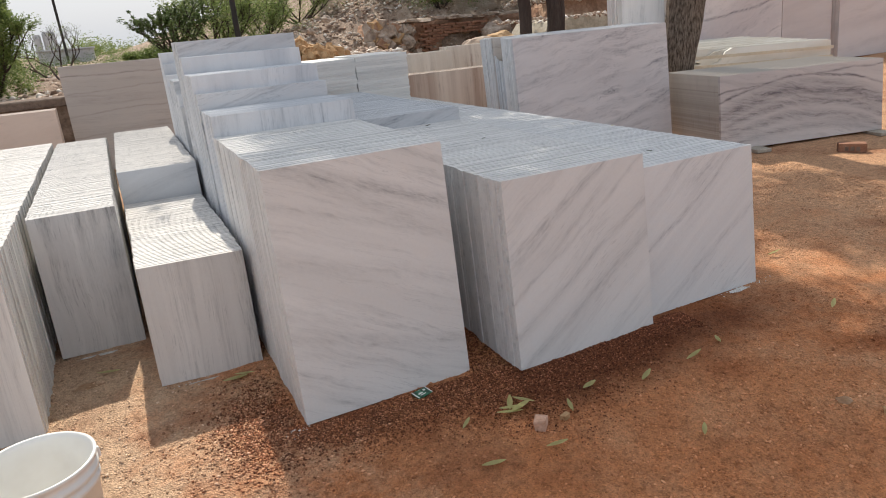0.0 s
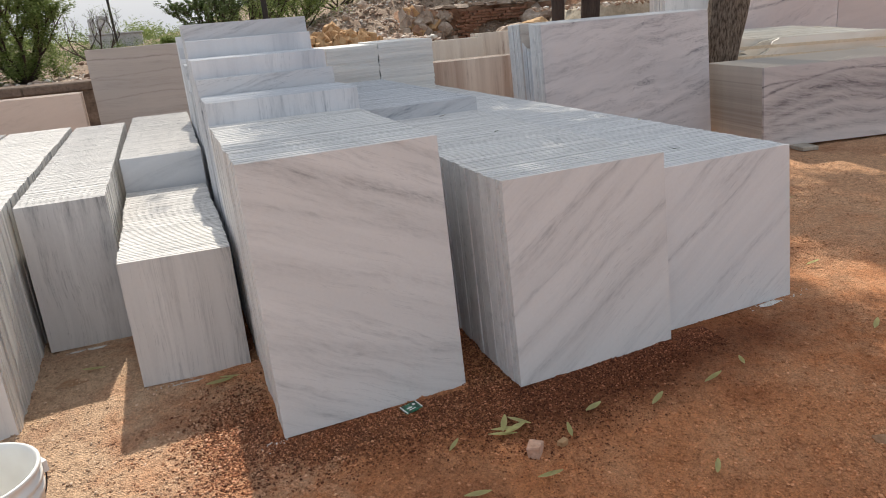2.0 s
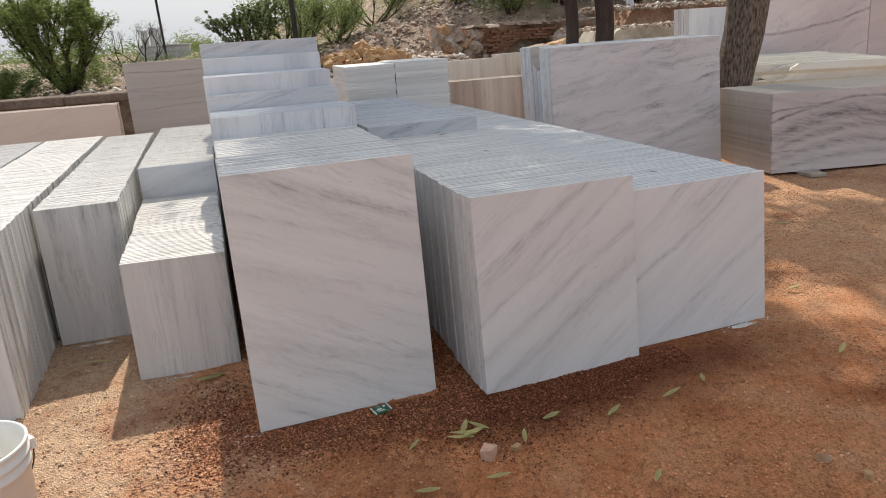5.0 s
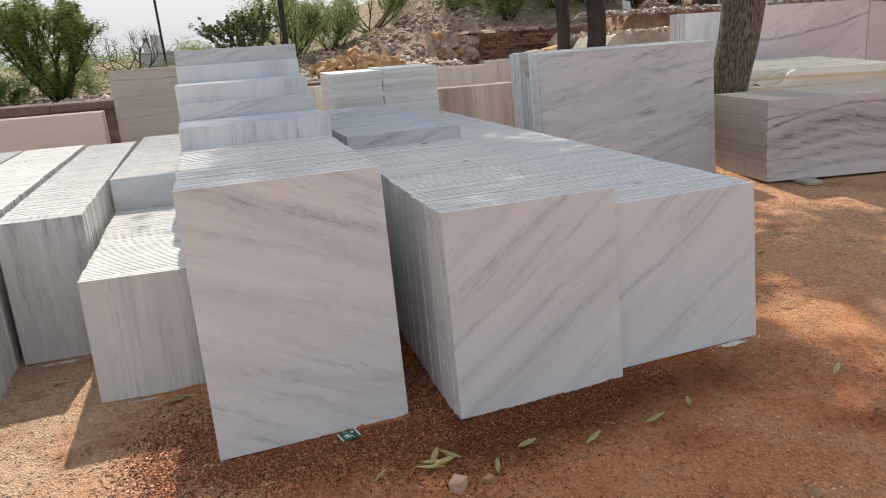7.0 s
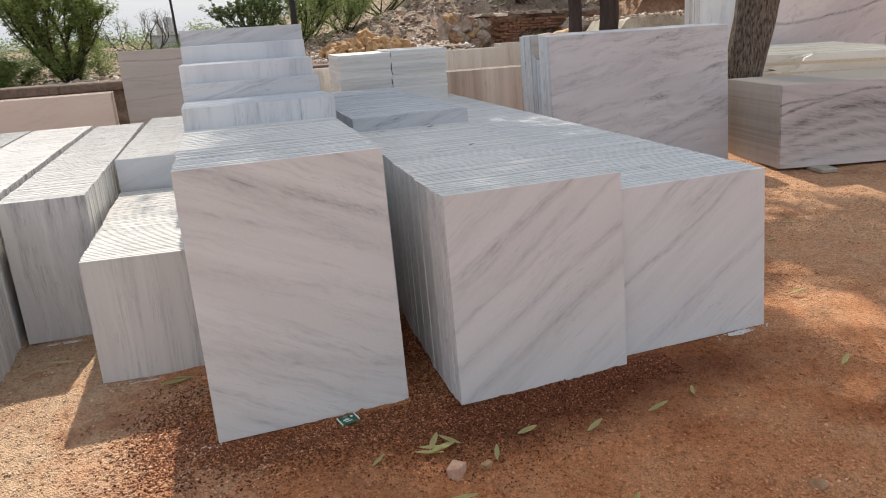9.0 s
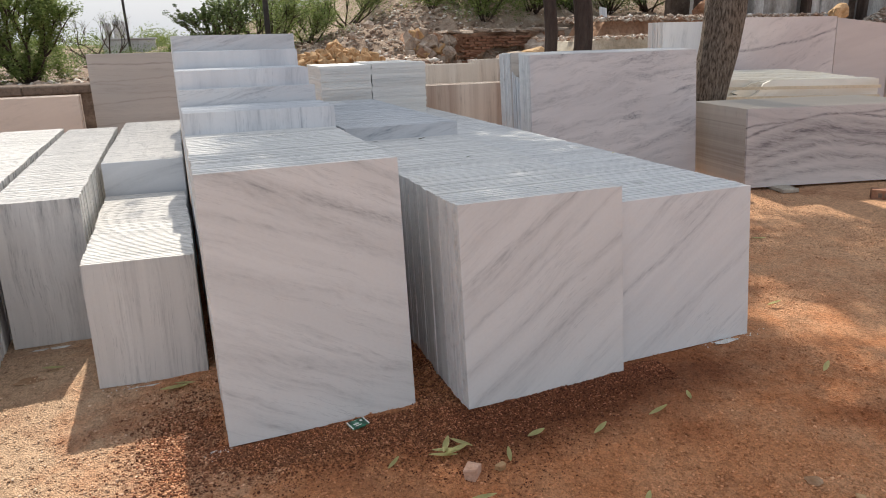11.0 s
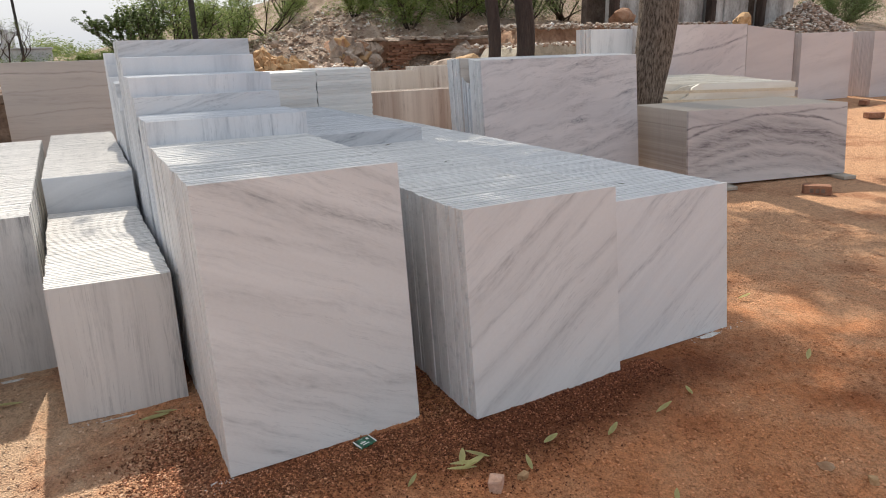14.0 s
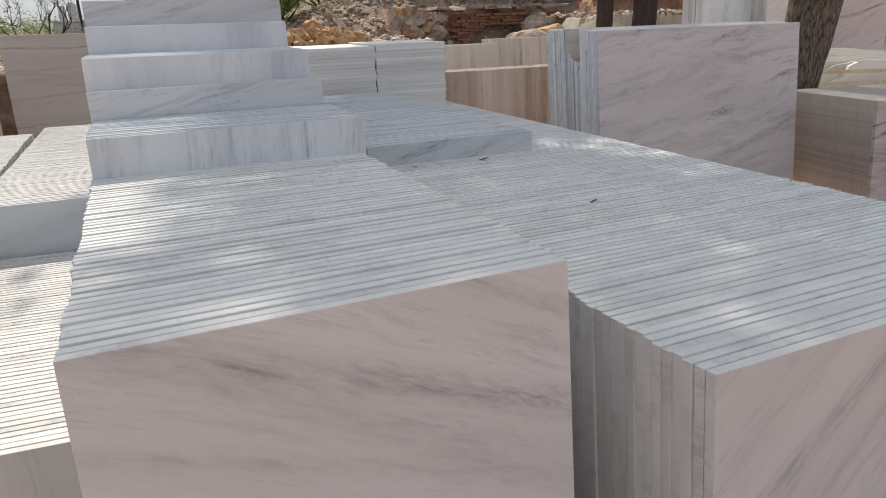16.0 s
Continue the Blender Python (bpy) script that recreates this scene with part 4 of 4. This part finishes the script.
def bank_bm(x0, x1, z0, z1, y0, lump, seed, step=0.09):
    """A rough upright earth face."""
    bm = bmesh.new()
    nx, nz = max(2, int((x1 - x0) / step)), max(2, int((z1 - z0) / step))
    grid = []
    for j in range(nz + 1):
        row = []
        for i in range(nx + 1):
            x = x0 + (x1 - x0) * i / nx
            z = z0 + (z1 - z0) * j / nz * (0.25 + 0.75 * smooth(x0, x0 + 0.7, x))
            d = lump * (0.4 + 0.6 * (1 - j / nz)) * (noise.noise(Vector((x * 1.6, seed, z * 1.6))) + 0.5 * noise.noise(Vector((x * 5, seed, z * 5))) + 0.25 * noise.noise(Vector((x * 11, seed, z * 11))))
            top = 0.06 * noise.noise(Vector((x * 2.3, seed + 5, 0))) if j == nz else 0
            row.append(bm.verts.new((x, y0 + d + 0.25 * j / nz * (z1 - z0), z + top)))
        grid.append(row)
    back = [bm.verts.new((v.co.x, y0 + 1.3, v.co.z)) for v in grid[-1]]
    for r0, r1 in zip(grid + [], grid[1:] + [back]):
        for i in range(nx):
            bm.faces.new((r0[i], r0[i + 1], r1[i + 1], r1[i]))
    return bm


part("earth_face", bank_bm(4.2, 8.2, 0.5, 1.42, 0.05, 0.16, 3), M_EARTH_CUT, pit)
me = slab_mesh("brick", 0.165, 0.1, 0.044, M_BRICK, 0.006)
for j in range(14):
    for i in range(8):
        x, z = 5.66 + i * 0.178 + (j % 2) * 0.09, 0.74 + j * 0.050
        if z > 1.30 or (z < 1.14 and abs(x - 6.5) < 0.30 + 1.2 * (1.14 - z)) or rng.random() < 0.12:
            continue
        ob = new("brick", me)
        ob.parent = pit
        ob.matrix_basis = pose(x + rng.uniform(-0.01, 0.01), -0.12 + rng.uniform(-0.04, 0.03), z, rng.uniform(-3, 3), rng.uniform(-3, 3), rng.uniform(-5, 5))
x = 5.3
while x < 8.0:
    w = rng.uniform(0.25, 0.6)
    ob = part("cap_stone", block_stone_bm(rng, 1.0), M_STONE, pit)
    ob.matrix_basis = pose(x + w / 2, 0.0 + rng.uniform(-0.05, 0.08), 1.43 + rng.uniform(-0.02, 0.03), 0, rng.uniform(-4, 4), rng.uniform(-15, 15)) @ Matrix.Diagonal((w * 0.95, 0.4, rng.uniform(0.06, 0.13), 1))
    x += w

for _ in range(64):
    t = rng.random()
    ob = part("loose_stone", block_stone_bm(rng, rng.uniform(0.09, 0.24)), rng.choice((M_STONE, M_STONE, M_EARTH_CUT, M_YELLOW_STONE)), pit)
    px, pz = (rng.uniform(4.55, 5.55), rng.uniform(0.72, 1.40)) if t < 0.7 else (rng.uniform(6.9, 7.7), rng.uniform(0.75, 1.35))
    ob.matrix_basis = pose(px, -0.02 - 0.35 * (1.4 - pz), pz, rng.uniform(0, 360), rng.uniform(0, 360), rng.uniform(0, 360))

right_bank = empty("earth_bank", pose(0, 11.2, 0), "cut earth bank with a stony top behind a low wall", "bank")
tagged(right_bank, kind="structure")
part("earth_face", bank_bm(7.4, 13.5, 0.5, 1.56, 0.0, 0.12, 7), M_EARTH_CUT, right_bank)
low_wall = empty("low_wall", pose(0, 9.0, 0), "low weathered concrete wall with a broken top", "wall")
tagged(low_wall, kind="structure")
part("wall_body", bank_bm(5.7, 12.0, 0.1, 1.27, 0.0, 0.02, 12, 0.12), M_CONCRETE, low_wall)

# loose rubble on the slopes
rng = random.Random(15)
pts, sz = [], []
for _ in range(21000):
    x, y = rng.choice((rng.uniform(-5, 13), rng.uniform(1.2, 7))), 8.7 + 8.5 * rng.random() ** 1.3
    if 2.3 < x and y < 9.6:
        continue
    pts.append((x, y, ground_z(x, y) + 0.01))
    sz.append(0.014 + 0.065 * rng.random() ** 3.5)
for _ in range(2600):
    x, y = rng.uniform(7.4, 13.5), rng.uniform(11.2, 12.6)
    pts.append((x, y, 1.57 + rng.uniform(-0.03, 0.06)))
    sz.append(0.02 + 0.06 * rng.random() ** 2)
for _ in range(900):
    x, y = rng.uniform(5.7, 12.0), rng.uniform(9.0, 10.2)
    pts.append((x, y, 1.26 + rng.uniform(-0.02, 0.03)))
    sz.append(0.015 + 0.05 * rng.random() ** 2)
for _ in range(1500):
    x = rng.uniform(2.9, 5.4)
    y = rng.uniform(10.8, 12.9)
    pts.append((x, y, ground_z(x, y) + 0.03))
    sz.append(0.03 + 0.08 * rng.random() ** 2)
scatter("rubble", pts, sz, M_CHIPS, rng, None, 0.65, "loose grey and brown stone rubble on the slopes", "rubble")

# pile of ochre stones
pile = empty("stone_pile", pose(2.55, 10.6, 0), "heap of broken ochre building stones", "stone pile")
shapes = [block_stone_bm(rng, 0.15) for _ in range(5)]
meshes = []
for bm in shapes:
    me = bpy.data.meshes.new("stone")
    bm.to_mesh(me)
    bm.free()
    me.materials.append(M_YELLOW_STONE)
    meshes.append(me)
for i in range(130):
    a, r = rng.uniform(0, 6.3), 0.75 * rng.random() ** 0.7
    x, y = 0.1 + r * math.cos(a) * (1.2 if math.cos(a) > 0 else 1), r * math.sin(a) * 0.6
    ob = new("stone", meshes[i % 5])
    ob.parent = pile
    ob.matrix_basis = pose(x, y, ground_z(2.55 + x, 10.6 + y) + 0.04 + 0.26 * (1 - r / 0.75) * rng.uniform(0.5, 1), rng.uniform(0, 360), rng.uniform(0, 360), rng.uniform(0, 360)) @ Matrix.Diagonal((rng.uniform(0.7, 1.2),) * 3 + (1,))

# boulders
for x, y, z, s, mt, lab in ((4.45, 8.3, 0.95, 0.55, M_STONE, "rounded brown boulder lying behind the slabs"), (4.95, 8.5, 1.0, 0.45, M_YELLOW_STONE, "angular ochre boulder behind the slabs"), (5.35, 12.75, 1.05, 0.3, M_STONE, "tall cracked boulder at the pit's edge"),
                            (7.25, 12.7, 1.1, 0.6, M_STONE, "large broken boulder in the earth bank"), (11.0, 12.2, 1.75, 0.6, M_EARTH_CUT, "lump of red earth and stones on the bank"), (4.0, 13.6, 1.6, 0.22, M_STONE, "pale stone on the hill"), (3.6, 13.4, 1.4, 0.16, M_STONE, "pale stone on the hill"), (8.6, 13.6, 1.65, 0.3, M_STONE, "flat grey stone by the bushes"), (12.9, 10.6, 1.62, 0.4, M_YELLOW_STONE, "orange stone on the rubble")):
    bm = rock_bm(rng, s, 0.7, 3, 0.5)
    ob = obj("boulder", bm, mt)
    ob.location = (x, y, z)
    tagged(ob, lab, "boulder", "boulders")

piece = obj("slab_piece", box_bm(-0.10, 0.10, 0, 0.03, 0, 0.24, 0.004), M_S)
piece.matrix_world = pose(8.0, 11.5, 1.57, -12, 6, 20)
tagged(piece, "small white slab offcut standing on the bank", "slab")

# ruined building and spoil heap beyond the far packs
ruin = empty("ruined_building", pose(11.4, 13.0, 1.2), "ruined building of peeling grey plaster panels", "building")
for i, (x, w, d) in enumerate(((0.0, 0.55, 0.0), (0.62, 0.9, 0.1), (1.6, 0.3, -0.05), (2.0, 1.1, 0.12), (3.2, 0.5, 0.0), (3.85, 0.9, 0.1), (5.2, 1.3, 0.05))):
    part("wall_panel", box_bm(x, x + w, d, d + 0.25, -0.3, 2.8, 0.02), M_PLASTER, ruin)
for x in (-0.1, 3.05, 4.9):
    part("post", box_bm(x, x + 0.16, -0.2, 0.0, -0.3, 2.8, 0.01), M_BARK_DARK, ruin)
part("back_wall", box_bm(0, 6.8, 0.9, 1.1, -0.3, 2.8), M_LEDGE, ruin)
pts, sz = [], []
for _ in range(9000):
    a, r = rng.uniform(0, 6.3), rng.random() ** 0.6
    pts.append((17.0 + 3.2 * r * math.cos(a), 12.0 + 2 * r * math.sin(a), 0.5 + 1.6 * (1 - r) + rng.uniform(-0.05, 0.05)))
    sz.append(0.03 + 0.06 * rng.random())
scatter("spoil_heap", pts, sz, M_CHIPS, rng, None, 0.6, "heap of flat stone chips beside the ruin", "rubble heap")
bm = bmesh.new()
bmesh.ops.create_cone(bm, cap_ends=True, segments=40, radius1=1, radius2=0.08, depth=1)
for v in bm.verts:
    v.co = Vector((17 + v.co.x * 3.3, 12 + v.co.y * 2.1, 0.45 + (v.co.z + 0.5) * 1.45))
heap = obj("spoil_core", bm, M_RUBBLE_GROUND)
tagged(heap, "packed earth core of the chip heap", "rubble heap", kind="stuff")


# ---- small things in the yard ----
def pail(x, y):
    """A white plastic pail, open at the top, with rim bands and a wire handle."""
    z = plane_z(x, y)
    p = empty("bucket", pose(x, y, z, 0, 0, 35), "empty white plastic bucket on the red soil", "bucket")
    prof = [(0.0, 0.004), (0.122, 0.004), (0.126, 0.012), (0.143, 0.270), (0.150, 0.272), (0.150, 0.286), (0.145, 0.289), (0.145, 0.302), (0.1525, 0.304), (0.1525, 0.318), (0.147, 0.321), (0.147, 0.338), (0.154, 0.341), (0.1555, 0.350), (0.151, 0.354), (0.146, 0.350), (0.142, 0.335), (0.1435, 0.318), (0.1395, 0.300), (0.141, 0.284), (0.138, 0.268), (0.121, 0.016), (0.0, 0.014)]
    bm = bmesh.new()
    seg, rings = 64, []
    for r, h in prof:
        rings.append([bm.verts.new((r * math.cos(2 * math.pi * k / seg), r * math.sin(2 * math.pi * k / seg), h)) for k in range(seg)] if r > 0 else [bm.verts.new((0, 0, h))])
    for a, b in zip(rings, rings[1:]):
        for k in range(seg):
            q = (k + 1) % seg
            if len(a) == 1:
                bm.faces.new((a[0], b[q], b[k]))
            elif len(b) == 1:
                bm.faces.new((a[k], a[q], b[0]))
            else:
                bm.faces.new((a[k], a[q], b[q], b[k]))
    bmesh.ops.recalc_face_normals(bm, faces=bm.faces)
    part("shell", bm, M_PLASTIC, p, smooth=True)
    arc = [(0.158 * math.cos(t), -0.02 - 0.035 * math.sin(t), 0.295 - 0.13 * math.sin(t), 0.002) for t in [math.pi * i / 24 for i in range(25)]]
    part("wire_handle", tube_bm([arc], 6), M_METAL_DARK, p, "thin wire handle hanging down", smooth=True)
    for sgn in (-1, 1):
        part("handle_lug", box_bm(sgn * 0.158 - 0.008, sgn * 0.158 + 0.008, -0.03, 0.01, 0.278, 0.312, 0.004, 2), M_PLASTIC, p)


pail(-0.405, 1.885)


def foot_stone(x, y, s, mat, lab, category="stone"):
    bm = block_stone_bm(rng, s)
    ob = obj("stone", bm, mat)
    ob.matrix_world = pose(x, y, plane_z(x, y) + s * 0.27, 0, 0, rng.uniform(0, 360))
    return tagged(ob, lab, category, "loose stones")


foot_stone(1.075, 1.715, 0.056, M_PINK_STONE, "reddish broken stone on the soil")
foot_stone(1.17, 1.71, 0.03, M_YELLOW_STONE, "small pale stone on the soil")
foot_stone(2.06, 1.16, 0.03, M_YELLOW_STONE, "small pale stone half sunk in soil")
brick = empty("brick", pose(5.22, 3.50, plane_z(5.22, 3.5), 0, 0, -48), "single dark red brick with a pressed mark", "brick")
part("brick_body", box_bm(-0.10, 0.10, -0.05, 0.05, 0, 0.078, 0.009, 2), M_BRICK, brick)
for i in range(3):
    part("pressed_mark", box_bm(-0.055 + i * 0.04, -0.028 + i * 0.04, -0.0525, -0.0495, 0.022, 0.054), M_LEDGE, brick)
for x, y, r in ((10.75, 6.5, 20), (9.4, 5.55, -20)):
    b2 = obj("brick", box_bm(-0.115, 0.115, -0.055, 0.055, 0, 0.075, 0.008, 2), M_BRICK)
    b2.matrix_world = pose(x, y, plane_z(x, y) + 0.01, 0, 0, r)
    tagged(b2, "dark red brick lying on the soil", "brick", "loose bricks")

packet = obj("packet", box_bm(-0.035, 0.035, -0.022, 0.022, 0, 0.007, 0.003, 2), M_GREEN_FOIL)
packet.matrix_world = pose(0.81, 2.13, plane_z(0.81, 2.13) + 0.003, 8, 3, 20)
tagged(packet, "crumpled green foil packet on the soil", "packet")
for x0, x1, y0, y1 in ((-0.036, -0.031, -0.022, 0.022), (0.031, 0.036, -0.022, 0.022), (-0.020, 0.002, -0.004, 0.002), (-0.018, 0.010, -0.013, -0.009), (0.012, 0.022, 0.004, 0.013)):
    part("printed_band", box_bm(x0, x1, y0, y1, 0.0066, 0.0078, 0.0004), M_PLASTIC, packet, "white printed bars and seam of the packet")


def leaf(x, y, z, size, turn, curl=0.35, mat=None):
    """A single narrow fallen leaf, folded along its rib."""
    bm = bmesh.new()
    rows = []
    for i in range(7):
        t = i / 6
        w = 0.115 * math.sin(math.pi * min(1, t * 0.92 + 0.04)) ** 0.8
        zc = curl * (t - 0.5) ** 2 * 0.6
        rows.append([bm.verts.new(((t - 0.5) * size, s * w * size, (zc + abs(s) * w * 0.5 + 0.02) * size)) for s in (-1, 0, 1)])
    for a, b in zip(rows, rows[1:]):
        for k in range(2):
            bm.faces.new((a[k], a[k + 1], b[k + 1], b[k]))
    bmesh.ops.solidify(bm, geom=list(bm.faces), thickness=0.0006)
    ob = obj("leaf", bm, mat or M_LEAF_FRESH, smooth=True)
    ob.matrix_world = pose(x, y, z, rng.uniform(-8, 8), rng.uniform(-8, 8), turn)
    return tagged(ob, "fallen narrow green leaf", "leaf", "fallen leaves")


for x, y, s, a in ((1.816, 1.763, 0.085, 10), (1.354, 1.817, 0.09, 25), (1.569, 1.753, 0.085, 30), (1.058, 1.594, 0.085, 5), (0.834, 1.621, 0.08, -5), (1.04, 1.85, 0.09, -20), (1.07, 1.84, 0.10, 20), (1.05, 1.88, 0.09, 60), (1.10, 1.87, 0.08, -50), (1.02, 1.83, 0.09, 160),
                   (1.98, 1.80, 0.07, 60), (0.86, 1.86, 0.06, 40), (1.22, 1.75, 0.07, 70), (0.62, 1.52, 0.08, 20), (0.35, 1.62, 0.07, -30), (2.6, 1.75, 0.08, 30), (2.9, 2.3, 0.08, 0), (3.3, 2.9, 0.08, 20), (3.6, 3.1, 0.09, -15), (-0.28, 3.05, 0.09, -10), (0.2, 2.66, 0.10, 10), (0.24, 2.68, 0.08, -25), (1.5, 1.4, 0.07, 45), (2.3, 1.2, 0.08, 10)):
    leaf(x, y, plane_z(x, y) + 0.010, s * 1.05, a)
for x, y, z, s, a, mt in ((1.62, 3.01, 0.788, 0.035, 20, M_LEAF_DARK), (2.17, 2.42, 0.716, 0.04, -10, M_LEAF_DARK), (1.62, 3.69, 0.789, 0.05, 10, M_BARK), (1.35, 3.70, 0.789, 0.03, 10, M_BARK_DARK), (2.50, 3.1, 0.722, 0.04, 40, M_LEAF_FRESH)):
    leaf(x, y, z, s, a, 0.3, mt)

# marble dust and chips at the feet of the slabs
for n, (x0, y0, x1, y1, cnt) in enumerate(((0.30, 2.13, 0.42, 2.2, 40), (-0.08, 2.765, 0.33, 2.735, 36), (2.3, 2.10, 2.65, 2.11, 30))):
    p = [(x0 + (x1 - x0) * t + rng.gauss(0, 0.012), y0 + (y1 - y0) * t + rng.gauss(0, 0.014)) for t in (rng.random() for _ in range(cnt))]
    scatter("marble_chips", [(a, b, plane_z(a, b) + 0.003) for a, b in p], [rng.uniform(0.0015, 0.005) for _ in p], M_PLASTIC, rng, None, 0.5, "white marble crumbs at the foot of the slabs", "marble chips")

# pale cement smears on the soil
def smear(x, y, rx, ry, turn, mat=M_SMEAR, label="dried pale cement smear on the soil", category="cement smear"):
    z = plane_z(x, y) + 0.004
    n = 28
    bm = bmesh.new()
    c = bm.verts.new((0, 0, 0.0005))
    ring = []
    for i in range(n):
        a = 2 * math.pi * i / n
        k = 1 + 0.35 * noise.noise(Vector((math.cos(a) * 1.7 + x * 9, math.sin(a) * 1.7, y)))
        ring.append(bm.verts.new((rx * k * math.cos(a), ry * k * math.sin(a), -0.006)))
    for i in range(n):
        bm.faces.new((c, ring[i], ring[(i + 1) % n]))
    ob = obj(category.replace(" ", "_"), bm, mat, smooth=True)
    ob.matrix_world = pose(x, y, z, 0, 0, turn)
    tagged(ob, label, category, category + " patches")


smear(-0.33, 3.02, 0.10, 0.05, 20)
smear(2.02, 1.28, 0.03, 0.025, 0)

for x, y, rx, ry, a in ((0.325, 2.175, 0.04, 0.025, 40), (0.14, 2.742, 0.12, 0.012, -4), (2.43, 2.098, 0.06, 0.016, 2), (-0.30, 3.29, 0.12, 0.012, 0), (1.97, 2.095, 0.05, 0.008, 2)):
    smear(x, y, rx, ry, a, M_DUST, "white marble dust on the soil by the slabs", "marble dust")

# gravel over the soil
pts, sz = [], []
for _ in range(165000):
    x, y = rng.uniform(-0.9, 4.6), rng.uniform(1.0, 3.2) if rng.random() < 0.80 else rng.uniform(3.2, 4.6)
    d = noise.noise(Vector((x * 1.7, y * 1.7, 20))) + 0.5 * noise.noise(Vector((x * 5, y * 5, 3)))
    if d < rng.uniform(-0.75, 0.35) + 0.5 * smooth(1.9, 2.6, x) * (1 - smooth(2.2, 3.2, y)):
        continue
    pts.append((x, y, ground_z(x, y) + 0.0008))
    sz.append(0.0016 + 0.0075 * rng.random() ** 3.6)
scatter("gravel", pts, sz, M_GRAVEL, rng, None, 0.75, "small red-brown gravel strewn over the soil", "gravel")
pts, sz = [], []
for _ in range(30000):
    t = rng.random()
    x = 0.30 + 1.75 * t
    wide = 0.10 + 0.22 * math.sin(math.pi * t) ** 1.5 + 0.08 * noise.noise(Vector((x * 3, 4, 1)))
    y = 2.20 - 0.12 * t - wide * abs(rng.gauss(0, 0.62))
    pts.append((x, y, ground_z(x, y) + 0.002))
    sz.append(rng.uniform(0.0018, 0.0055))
# dark gravel left of the tall stack, also deepening the shaded ground there
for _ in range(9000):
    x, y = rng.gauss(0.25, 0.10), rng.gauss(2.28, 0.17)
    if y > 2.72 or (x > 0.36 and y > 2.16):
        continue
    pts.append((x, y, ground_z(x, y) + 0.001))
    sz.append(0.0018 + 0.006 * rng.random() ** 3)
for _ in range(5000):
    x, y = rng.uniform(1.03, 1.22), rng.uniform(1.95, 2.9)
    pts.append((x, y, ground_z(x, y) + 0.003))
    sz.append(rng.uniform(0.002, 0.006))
scatter("gravel", pts, sz, M_DARK_GRAVEL, rng, None, 0.75, "dark red gravel at the feet of the slabs and between the stacks", "gravel")
